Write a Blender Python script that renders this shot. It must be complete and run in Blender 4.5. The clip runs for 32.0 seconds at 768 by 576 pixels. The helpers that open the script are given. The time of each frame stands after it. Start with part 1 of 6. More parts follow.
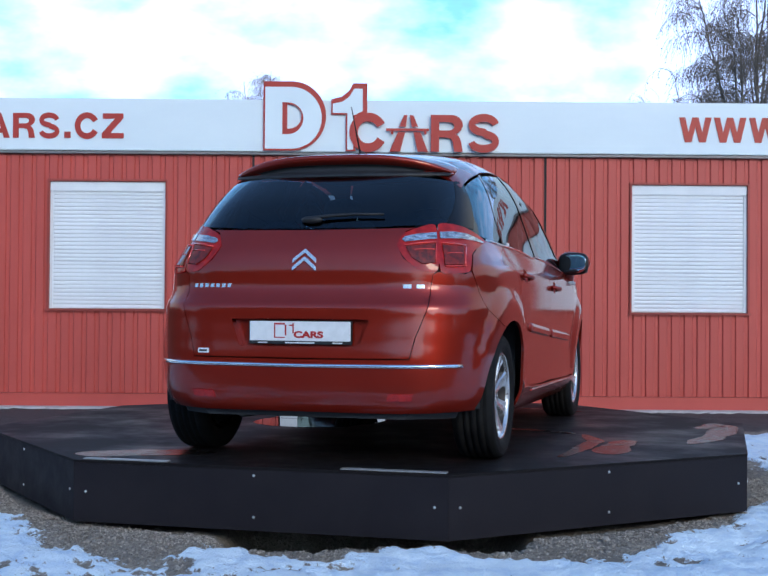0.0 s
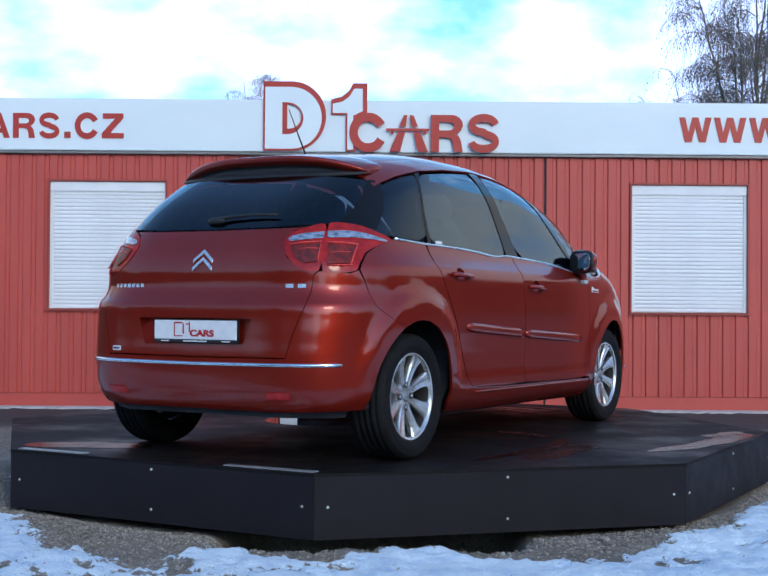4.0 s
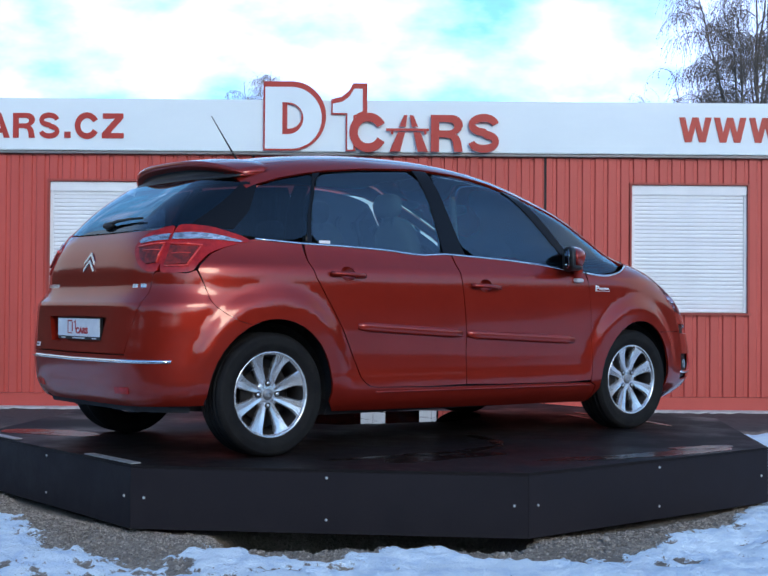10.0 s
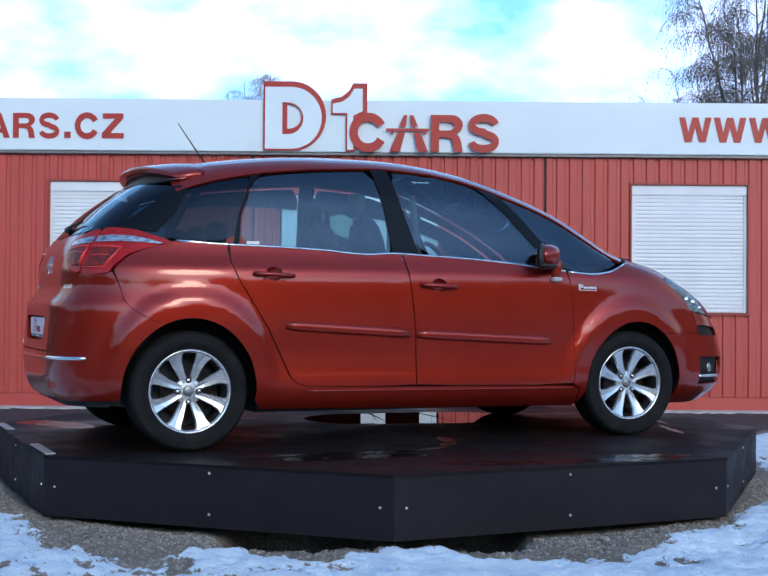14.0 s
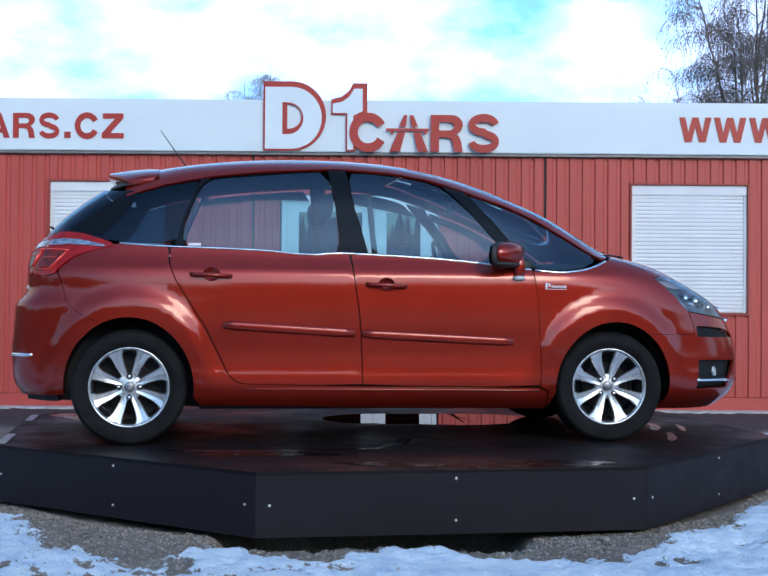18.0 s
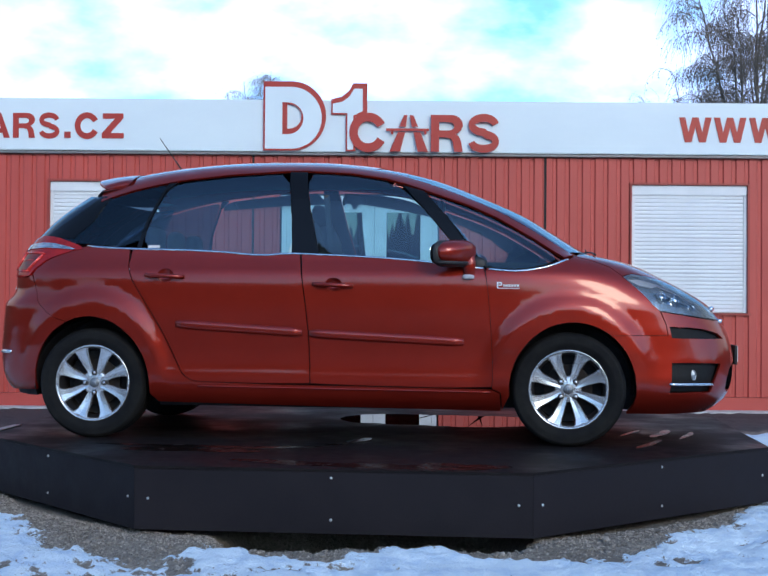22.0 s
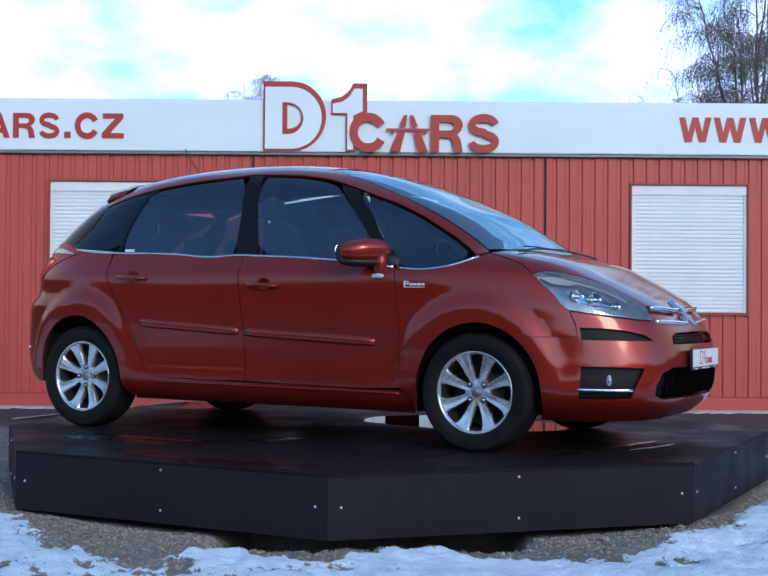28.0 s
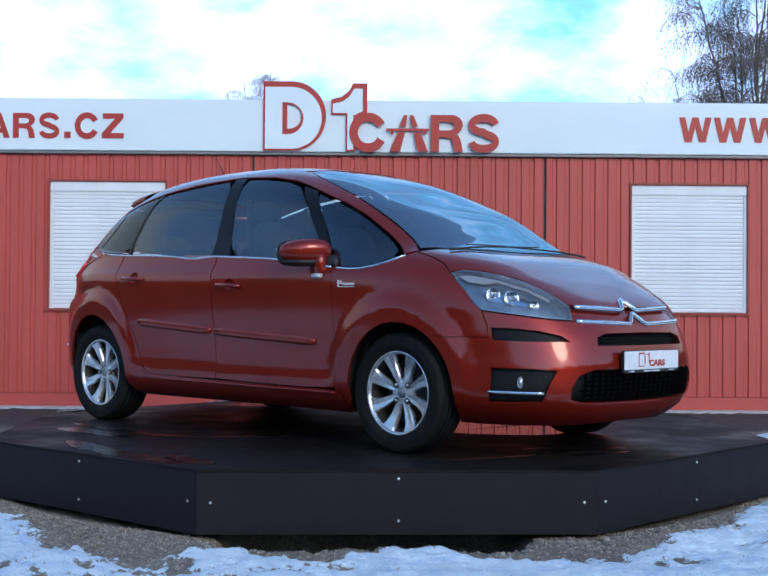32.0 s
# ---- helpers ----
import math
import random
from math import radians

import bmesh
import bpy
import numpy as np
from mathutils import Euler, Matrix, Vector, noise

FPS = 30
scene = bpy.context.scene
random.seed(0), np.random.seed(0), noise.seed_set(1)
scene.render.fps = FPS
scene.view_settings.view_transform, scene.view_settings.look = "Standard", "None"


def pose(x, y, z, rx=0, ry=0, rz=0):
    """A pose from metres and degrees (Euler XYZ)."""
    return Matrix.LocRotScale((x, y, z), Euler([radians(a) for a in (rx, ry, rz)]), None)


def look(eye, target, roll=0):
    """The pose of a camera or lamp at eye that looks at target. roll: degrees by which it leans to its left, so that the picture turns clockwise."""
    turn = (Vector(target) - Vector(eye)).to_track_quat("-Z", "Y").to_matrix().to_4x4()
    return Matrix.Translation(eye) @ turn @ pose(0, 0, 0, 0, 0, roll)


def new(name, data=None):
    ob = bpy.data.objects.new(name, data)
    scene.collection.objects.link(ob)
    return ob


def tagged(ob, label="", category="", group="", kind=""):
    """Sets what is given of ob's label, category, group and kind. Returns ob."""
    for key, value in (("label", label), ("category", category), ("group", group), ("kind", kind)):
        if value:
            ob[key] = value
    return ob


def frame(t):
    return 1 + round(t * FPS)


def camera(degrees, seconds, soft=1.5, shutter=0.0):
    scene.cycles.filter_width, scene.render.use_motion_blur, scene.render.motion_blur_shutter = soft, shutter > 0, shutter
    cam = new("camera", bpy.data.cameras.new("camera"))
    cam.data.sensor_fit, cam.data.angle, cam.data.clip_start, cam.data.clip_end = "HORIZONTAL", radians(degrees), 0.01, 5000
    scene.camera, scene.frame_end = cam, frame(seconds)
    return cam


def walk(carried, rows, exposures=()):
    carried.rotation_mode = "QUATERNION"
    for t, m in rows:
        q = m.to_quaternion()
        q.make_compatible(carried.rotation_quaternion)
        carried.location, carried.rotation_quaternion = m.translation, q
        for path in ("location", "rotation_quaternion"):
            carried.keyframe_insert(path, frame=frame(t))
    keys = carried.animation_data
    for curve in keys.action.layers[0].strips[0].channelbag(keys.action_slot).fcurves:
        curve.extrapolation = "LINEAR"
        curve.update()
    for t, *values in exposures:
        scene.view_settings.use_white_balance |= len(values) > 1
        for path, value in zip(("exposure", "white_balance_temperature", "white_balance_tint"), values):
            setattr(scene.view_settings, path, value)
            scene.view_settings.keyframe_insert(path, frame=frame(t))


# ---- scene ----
cam = camera(33.375, 32.0, soft=1.6)
EYE = (0.0, -8.335, 0.7725)
POSE = look(EYE, (0.0342, 1.6638, 0.92493), roll=0.41)
walk(cam, [(0.0, POSE), (32.0, POSE)], exposures=[(0.0, 0.0), (32.0, 0.0)])

# ---- light ----
SUN_HEIGHT, SUN_TURN = radians(24), radians(156)
world = bpy.data.worlds.new("sky")
scene.world = world
world.use_nodes = True
wt = world.node_tree
sky = wt.nodes.new("ShaderNodeTexSky")
sky.sky_type, sky.sun_disc = "NISHITA", False
sky.sun_elevation, sky.sun_rotation = SUN_HEIGHT, SUN_TURN
sky.air_density, sky.dust_density, sky.ozone_density = 1.0, 0.8, 2.0
sky_coord = wt.nodes.new("ShaderNodeTexCoord")
sky_noise = wt.nodes.new("ShaderNodeTexNoise")
sky_noise.inputs["Scale"].default_value, sky_noise.inputs["Detail"].default_value = 2.6, 7
sky_map = wt.nodes.new("ShaderNodeMapping")
sky_map.inputs["Scale"].default_value = (1, 1, 2.6)
sky_ramp = wt.nodes.new("ShaderNodeValToRGB")
sky_ramp.color_ramp.elements[0].position, sky_ramp.color_ramp.elements[1].position = 0.40, 0.60
sky_mix = wt.nodes.new("ShaderNodeMix")
sky_mix.data_type = "RGBA"
sky_mix.inputs["B"].default_value = (5.4, 5.8, 6.2, 1)
wt.links.new(sky_coord.outputs["Generated"], sky_map.inputs["Vector"])
wt.links.new(sky_map.outputs["Vector"], sky_noise.inputs["Vector"])
sky_split = wt.nodes.new("ShaderNodeSeparateXYZ")
# broken cloud to the north, mostly clear blue on the sun's side
sky_side = wt.nodes.new("ShaderNodeMapRange")
sky_side.interpolation_type = "SMOOTHSTEP"
for slot, value in (("From Min", -0.20), ("From Max", 0.40), ("To Min", -0.17), ("To Max", 0.20)):
    sky_side.inputs[slot].default_value = value
sky_cover = wt.nodes.new("ShaderNodeMath")
sky_cover.operation = "ADD"
wt.links.new(sky_split.outputs["Y"], sky_side.inputs["Value"])
wt.links.new(sky_side.outputs["Result"], sky_cover.inputs[0])
wt.links.new(sky_noise.outputs["Fac"], sky_cover.inputs[1])
wt.links.new(sky_cover.outputs["Value"], sky_ramp.inputs["Fac"])
sky_thin = wt.nodes.new("ShaderNodeMapRange")
sky_thin.interpolation_type = "SMOOTHSTEP"
for slot, value in (("From Min", 0.32), ("From Max", 0.62), ("To Min", 1.0), ("To Max", 0.06)):
    sky_thin.inputs[slot].default_value = value
sky_fac = wt.nodes.new("ShaderNodeMath")
sky_fac.operation = "MULTIPLY"
wt.links.new(sky_coord.outputs["Generated"], sky_split.inputs["Vector"])
wt.links.new(sky_split.outputs["Z"], sky_thin.inputs["Value"])
wt.links.new(sky_ramp.outputs["Color"], sky_fac.inputs[0])
wt.links.new(sky_thin.outputs["Result"], sky_fac.inputs[1])
wt.links.new(sky_fac.outputs["Value"], sky_mix.inputs["Factor"])
sky_gain = wt.nodes.new("ShaderNodeVectorMath")
sky_gain.operation = "MULTIPLY"
sky_gain.inputs[1].default_value = (1.36, 1.78, 2.15)
wt.links.new(sky.outputs["Color"], sky_gain.inputs[0])
wt.links.new(sky_gain.outputs["Vector"], sky_mix.inputs["A"])
wt.links.new(sky_mix.outputs["Result"], wt.nodes["Background"].inputs["Color"])
wt.nodes["Background"].inputs["Strength"].default_value = 0.14

sun = new("sun", bpy.data.lights.new("sun", "SUN"))
sun.data.energy, sun.data.angle, sun.data.color = 1.02, radians(18), (1.0, 0.85, 0.66)
sun_way = Vector((math.sin(SUN_TURN) * math.cos(SUN_HEIGHT), math.cos(SUN_TURN) * math.cos(SUN_HEIGHT), math.sin(SUN_HEIGHT)))
sun.matrix_basis = look(sun_way * 60, (0, 0, 0))


# ---- materials ----
def material(name, colour, rough=0.5, metal=0.0, second=None, scale=6.0, mix=0.5, bump=0.0, bump_scale=60.0, rough_spread=0.0,
             coat=0.0, transmission=0.0, ior=1.45, stretch=(1, 1, 1), glow=0.0, alpha=1.0, spread=0.0, spec=0.5, pos=(0.38, 0.66)):
    m = bpy.data.materials.new(name)
    m.use_nodes = True
    t = m.node_tree
    b = t.nodes["Principled BSDF"]
    b.inputs["Base Color"].default_value = (*colour, 1)
    b.inputs["Roughness"].default_value, b.inputs["Metallic"].default_value = rough, metal
    b.inputs["Coat Weight"].default_value, b.inputs["Coat Roughness"].default_value = coat, 0.04
    b.inputs["Transmission Weight"].default_value, b.inputs["IOR"].default_value = transmission, ior
    b.inputs["Specular IOR Level"].default_value = spec
    if glow:
        b.inputs["Emission Color"].default_value, b.inputs["Emission Strength"].default_value = (*colour, 1), glow
    co = t.nodes.new("ShaderNodeTexCoord")
    mp = t.nodes.new("ShaderNodeMapping")
    mp.inputs["Scale"].default_value = stretch
    t.links.new(co.outputs["Object"], mp.inputs["Vector"])
    out = None
    if second:
        n = t.nodes.new("ShaderNodeTexNoise")
        n.inputs["Scale"].default_value, n.inputs["Detail"].default_value = scale, 8
        n.inputs["Roughness"].default_value = 0.62
        r = t.nodes.new("ShaderNodeValToRGB")
        r.color_ramp.elements[0].position, r.color_ramp.elements[1].position = pos
        r.color_ramp.elements[0].color, r.color_ramp.elements[1].color = (*colour, 1), (*second, 1)
        t.links.new(mp.outputs["Vector"], n.inputs["Vector"])
        t.links.new(n.outputs["Fac"], r.inputs["Fac"])
        out = r.outputs["Color"]
        if rough_spread:
            q = t.nodes.new("ShaderNodeMapRange")
            q.inputs["To Min"].default_value, q.inputs["To Max"].default_value = max(0.02, rough - rough_spread), min(1, rough + rough_spread)
            q.inputs["From Min"].default_value, q.inputs["From Max"].default_value = pos
            t.links.new(n.outputs["Fac"], q.inputs["Value"])
            t.links.new(q.outputs["Result"], b.inputs["Roughness"])
    if spread:
        info = t.nodes.new("ShaderNodeObjectInfo")
        hs = t.nodes.new("ShaderNodeHueSaturation")
        mr = t.nodes.new("ShaderNodeMapRange")
        mr.inputs["To Min"].default_value, mr.inputs["To Max"].default_value = 1 - spread, 1 + spread
        t.links.new(info.outputs["Random"], mr.inputs["Value"])
        t.links.new(mr.outputs["Result"], hs.inputs["Value"])
        hs.inputs["Color"].default_value = (*colour, 1)
        if out:
            t.links.new(out, hs.inputs["Color"])
        out = hs.outputs["Color"]
    if out:
        t.links.new(out, b.inputs["Base Color"])
    if bump:
        nb = t.nodes.new("ShaderNodeTexNoise")
        nb.inputs["Scale"].default_value, nb.inputs["Detail"].default_value = bump_scale, 6
        bp = t.nodes.new("ShaderNodeBump")
        bp.inputs["Strength"].default_value, bp.inputs["Distance"].default_value = bump, 0.01
        t.links.new(mp.outputs["Vector"], nb.inputs["Vector"])
        t.links.new(nb.outputs["Fac"], bp.inputs["Height"])
        t.links.new(bp.outputs["Normal"], b.inputs["Normal"])
    return m


def glass(name, tint, clear=0.6, sheen=1.95):
    """Thin tinted glass: a mirror-like sheen over a tinted, see-through pane."""
    m = bpy.data.materials.new(name)
    m.use_nodes = True
    t = m.node_tree
    t.nodes.remove(t.nodes["Principled BSDF"])
    tr, gl, mx, fr = (t.nodes.new(k) for k in ("ShaderNodeBsdfTransparent", "ShaderNodeBsdfGlossy", "ShaderNodeMixShader", "ShaderNodeFresnel"))
    tr.inputs["Color"].default_value = (*[c * clear for c in tint], 1)
    gl.inputs["Roughness"].default_value = 0.015
    gl.inputs["Color"].default_value = (0.80, 0.92, 1.0, 1)
    fr.inputs["IOR"].default_value = sheen
    t.links.new(fr.outputs["Fac"], mx.inputs["Fac"])
    t.links.new(tr.outputs["BSDF"], mx.inputs[1])
    t.links.new(gl.outputs["BSDF"], mx.inputs[2])
    t.links.new(mx.outputs["Shader"], t.nodes["Material Output"].inputs["Surface"])
    return m


PAINT = material("copper red car paint", (0.275, 0.0190, 0.0095), 0.46, 0.60, (0.250, 0.0165, 0.0082), 2.5, coat=1.0, spec=0.0)
PAINT.node_tree.nodes["Principled BSDF"].inputs["Coat Roughness"].default_value = 0.10
PLASTIC = material("black plastic", (0.012, 0.012, 0.013), 0.5, second=(0.022, 0.022, 0.024), scale=20, bump=0.1, bump_scale=400)
GRILLE = material("black grille plastic", (0.006, 0.006, 0.007), 0.55, second=(0.010, 0.010, 0.011), scale=60, spec=0.25)
PIANO = material("black gloss trim", (0.006, 0.006, 0.007), 0.06, spec=0.26)
RUBBER = material("tyre rubber", (0.005, 0.005, 0.006), 0.75, second=(0.012, 0.0115, 0.011), scale=9, bump=0.25, bump_scale=150, spec=0.22)
ALLOY = material("silver alloy", (0.66, 0.67, 0.70), 0.27, 0.75, (0.54, 0.55, 0.58), 12, coat=0.3)
DARK_ALLOY = material("grey alloy cap", (0.26, 0.27, 0.29), 0.35, 0.7, (0.18, 0.19, 0.20), 20)
LAMP_BOWL = material("silver lamp bowl", (0.36, 0.40, 0.45), 0.24, 0.6, (0.20, 0.22, 0.25), 14)
DARK_METAL = material("dark metal and rim shade", (0.03, 0.03, 0.033), 0.5, 0.6, (0.05, 0.042, 0.038), 15)
MIRROR = material("mirror silver", (0.70, 0.74, 0.76), 0.015, 1.0)
CHROME = material("chrome", (0.80, 0.82, 0.85), 0.08, 1.0, (0.70, 0.72, 0.75), 8)
GLASS_DARK = glass("tinted rear glass", (0.34, 0.54, 0.78), 0.34, 1.55)
GLASS_SIDE = glass("side glass", (0.66, 0.92, 0.97), 0.92, 2.05)
GLASS_FRONT = glass("windscreen glass", (0.55, 0.80, 0.92), 0.66, 5.0)
LAMP_CLEAR = glass("clear lamp cover", (0.95, 0.98, 1.0), 0.92, 1.6)
LAMP_RED = material("red lamp lens", (0.27, 0.009, 0.009), 0.10, second=(0.45, 0.016, 0.012), scale=26, coat=0.8, spec=0.0)
LAMP_GLINT = material("bright red lamp rib", (0.90, 0.085, 0.07), 0.25, 0.3, (0.75, 0.05, 0.04), 40, coat=0.6)
LAMP_BAND = material("silvered lamp band", (0.62, 0.63, 0.66), 0.18, 0.75, (0.22, 0.23, 0.26), 30, coat=0.6, stretch=(1, 1, 3))
LAMP_CELL = material("dark red lamp cell", (0.09, 0.018, 0.014), 0.15, second=(0.26, 0.022, 0.014), scale=34, coat=0.8, spec=0.0)
LAMP_WHITE = material("pale lamp lens", (0.42, 0.42, 0.45), 0.15, second=(0.55, 0.55, 0.58), scale=9, coat=0.8)
SEAT = material("grey seat cloth", (0.060, 0.066, 0.074), 0.9, second=(0.09, 0.097, 0.105), scale=40, bump=0.2, bump_scale=300)
CABIN = material("dark cabin lining", (0.018, 0.019, 0.022), 0.8, second=(0.03, 0.03, 0.034), scale=12)
HEADLINER = material("grey headlining", (0.10, 0.11, 0.12), 0.9, second=(0.14, 0.14, 0.15), scale=25)
PLATE = material("white plate", (0.78, 0.79, 0.80), 0.35, second=(0.70, 0.71, 0.72), scale=20)
PLATE_RED = material("red plate print", (0.42, 0.02, 0.02), 0.4)
DECK = material("damp dark plywood", (0.0085, 0.0072, 0.0078), 0.50, second=(0.012, 0.0095, 0.0098), scale=1.4, rough_spread=0.16, bump=0.03, bump_scale=11, pos=(0.35, 0.57), spec=0.15)
WATER = material("rain puddle", (0.006, 0.005, 0.005), 0.025, ior=1.33, bump=0.010, bump_scale=7)
WET = material("thin wet film", (0.007, 0.006, 0.006), 0.25, ior=1.33, second=(0.009, 0.0075, 0.0075), scale=5, rough_spread=0.05, bump=0.02, bump_scale=30)
SKIRT = material("dark coated board", (0.0155, 0.0135, 0.0168), 0.6, second=(0.0195, 0.0170, 0.0205), scale=5, spec=0.13, bump=0.08, bump_scale=60, rough_spread=0.1)
BOLT = material("galvanised bolt", (0.72, 0.72, 0.70), 0.35, 0.7, (0.55, 0.55, 0.52), 60)
STRIP = material("worn aluminium strip", (0.46, 0.45, 0.44), 0.45, 0.6, (0.32, 0.31, 0.30), 25)
WALL = material("red painted steel", (0.53, 0.080, 0.060), 0.48, second=(0.47, 0.070, 0.053), scale=1.6, bump=0.06, bump_scale=30, stretch=(1, 1, 0.35), spread=0.03)
WALL_TRIM = material("red trim", (0.36, 0.05, 0.036), 0.5, second=(0.30, 0.042, 0.03), scale=4)
SEAM = material("dark seam", (0.02, 0.016, 0.016), 0.7)
FASCIA = material("white fascia sheet", (0.76, 0.815, 0.835), 0.4, second=(0.70, 0.765, 0.80), scale=1.2, bump=0.03, bump_scale=8, stretch=(0.4, 1, 1))
FLASHING = material("grey flashing", (0.26, 0.24, 0.24), 0.5, 0.3, (0.20, 0.19, 0.19), 6)
SIGN_RED = material("red sign vinyl", (0.46, 0.036, 0.022), 0.4, second=(0.41, 0.031, 0.019), scale=3)
SHUTTER = material("white shutter", (0.82, 0.82, 0.82), 0.5, second=(0.76, 0.76, 0.77), scale=3, spread=0.03)
DOOR_WHITE = material("white door frame", (0.78, 0.78, 0.78), 0.4, second=(0.70, 0.70, 0.70), scale=4)
DOOR_GLASS = glass("door glass", (0.30, 0.36, 0.40), 0.35)
ROOM = material("dim office wall", (0.10, 0.11, 0.12), 0.9, second=(0.14, 0.14, 0.15), scale=3)
BARK = material("birch bark", (0.10, 0.085, 0.075), 0.9, second=(0.26, 0.24, 0.22), scale=7, stretch=(1, 1, 3))
TWIG = material("birch twigs", (0.15, 0.125, 0.115), 0.9, second=(0.26, 0.22, 0.205), scale=3)
STONE = material("grey stone", (0.19, 0.165, 0.14), 0.9, second=(0.35, 0.315, 0.275), scale=14, bump=0.6, bump_scale=70, spread=0.3)
# near-black tone that stands in for the shade under the turntable
GAP = material("dark pit shade", (0.035, 0.031, 0.028), 0.95, second=(0.05, 0.045, 0.04), scale=6)


# ---- small builders ----
def link(name, bm, mat, parent=None, label="", smooth=False):
    me = bpy.data.meshes.new(name)
    if smooth:
        for fc in bm.faces:
            fc.smooth = True
    bm.to_mesh(me)
    bm.free()
    for k in (mat if isinstance(mat, (list, tuple)) else [mat]):
        me.materials.append(k)
    ob = new(name, me)
    if parent:
        ob.parent = parent
    if label:
        tagged(ob, label)
    return ob


def part(name, bm, mat, parent, label="", smooth=False):
    return link(name, bm, mat, parent, label, smooth)


def box(x0, x1, y0, y1, z0, z1, bevel=0.0, bm=None):
    own = bm is None
    bm = bm or bmesh.new()
    got = bmesh.ops.create_cube(bm, size=1.0, matrix=Matrix.Translation(((x0 + x1) / 2, (y0 + y1) / 2, (z0 + z1) / 2)) @ Matrix.Diagonal((x1 - x0, y1 - y0, z1 - z0, 1)))
    if bevel and own:
        bmesh.ops.bevel(bm, geom=bm.edges[:], offset=bevel, segments=2, affect="EDGES")
    return bm


def lathe(profile, steps=48, axis="Y", bm=None):
    """Turns a profile of (radius, along) round the axis."""
    bm = bm or bmesh.new()
    rings = []
    for i in range(steps):
        a = 2 * math.pi * i / steps
        c, s = math.cos(a), math.sin(a)
        rings.append([bm.verts.new((r * c, y, r * s) if axis == "Y" else (r * c, r * s, y)) for r, y in profile])
    for i in range(steps):
        p, q = rings[i], rings[(i + 1) % steps]
        for k in range(len(profile) - 1):
            bm.faces.new((p[k], q[k], q[k + 1], p[k + 1]))
    bmesh.ops.recalc_face_normals(bm, faces=bm.faces[:])
    return bm


def tube(points, radius, sides=8, bm=None, taper=1.0):
    bm = bm or bmesh.new()
    rings = []
    n = len(points)
    for i, p in enumerate(points):
        p = Vector(p)
        d = (Vector(points[min(n - 1, i + 1)]) - Vector(points[max(0, i - 1)])).normalized()
        u = d.cross(Vector((0, 0, 1)) if abs(d.z) < 0.9 else Vector((1, 0, 0))).normalized()
        v = d.cross(u)
        r = radius * (1 + (taper - 1) * i / max(1, n - 1))
        rings.append([bm.verts.new(p + r * (math.cos(2 * math.pi * k / sides) * u + math.sin(2 * math.pi * k / sides) * v)) for k in range(sides)])
    for a, b in zip(rings, rings[1:]):
        for k in range(sides):
            bm.faces.new((a[k], a[(k + 1) % sides], b[(k + 1) % sides], b[k]))
    bm.faces.new(rings[0][::-1])
    bm.faces.new(rings[-1])
    return bm


def prism(outline, z0, z1, bevel=0.0):
    """An outline in x and y drawn up from z0 to z1."""
    bm = bmesh.new()
    low = [bm.verts.new((x, y, z0)) for x, y in outline]
    top = [bm.verts.new((x, y, z1)) for x, y in outline]
    bm.faces.new(low[::-1])
    bm.faces.new(top)
    n = len(outline)
    for i in range(n):
        bm.faces.new((low[i], low[(i + 1) % n], top[(i + 1) % n], top[i]))
    bmesh.ops.recalc_face_normals(bm, faces=bm.faces[:])
    if bevel:
        bmesh.ops.bevel(bm, geom=bm.edges[:], offset=bevel, segments=2, affect="EDGES")
    return bm


def lettering(text, height, depth, bold=0.0, wide=1.0):
    """Standing letters facing -y, their lower left corner at the origin; returns the mesh and its width."""
    cu = bpy.data.curves.new("lettering", "FONT")
    cu.body, cu.size, cu.extrude, cu.offset = text, 1.0, 0.02, bold
    cu.resolution_u = 6
    ob = bpy.data.objects.new("lettering", cu)
    scene.collection.objects.link(ob)
    bpy.context.view_layer.update()
    me = bpy.data.meshes.new_from_object(ob.evaluated_get(bpy.context.evaluated_depsgraph_get()))
    bpy.data.objects.remove(ob)
    bm = bmesh.new()
    bm.from_mesh(me)
    bpy.data.meshes.remove(me)
    x0, x1 = min(v.co.x for v in bm.verts), max(v.co.x for v in bm.verts)
    y0, y1 = min(v.co.y for v in bm.verts), max(v.co.y for v in bm.verts)
    k = height / (y1 - y0)
    for v in bm.verts:
        v.co = Vector(((v.co.x - x0) * k * wide, -(v.co.z / 0.02) * depth / 2, (v.co.y - y0) * k))
    return bm, (x1 - x0) * k * wide


def heading(t):
    """The turntable's angle in degrees at t seconds; the car looks that far to the left of +x."""
    s = (t - 16) / 16
    return 15.468 - 59.369 * s - 0.527 * s * s + 0.595 * s ** 3


# ---- ground ----
# where the snow begins, by the bearing from the turntable's axis
SNOW_EDGE = ((0, 2.70), (12, 2.84), (40, 3.10), (50, 4.4), (58, 5.6), (160, 5.6), (175, 3.4), (187, 2.86), (200, 2.66), (212, 2.55), (225, 2.60), (238, 2.80), (245, 2.95), (249, 2.85), (253, 2.64), (259, 2.60), (264, 2.74), (268, 2.60), (277, 2.57), (281, 2.72), (285, 2.86), (291, 2.86), (303, 2.58), (316, 2.47), (328, 2.45), (337, 2.54), (350, 2.62), (360, 2.70))


def line_at(tab, x):
    for (a, b), (c, d) in zip(tab, tab[1:]):
        if a <= x <= c:
            return b + (d - b) * (x - a) / (c - a)
    return tab[-1][1]


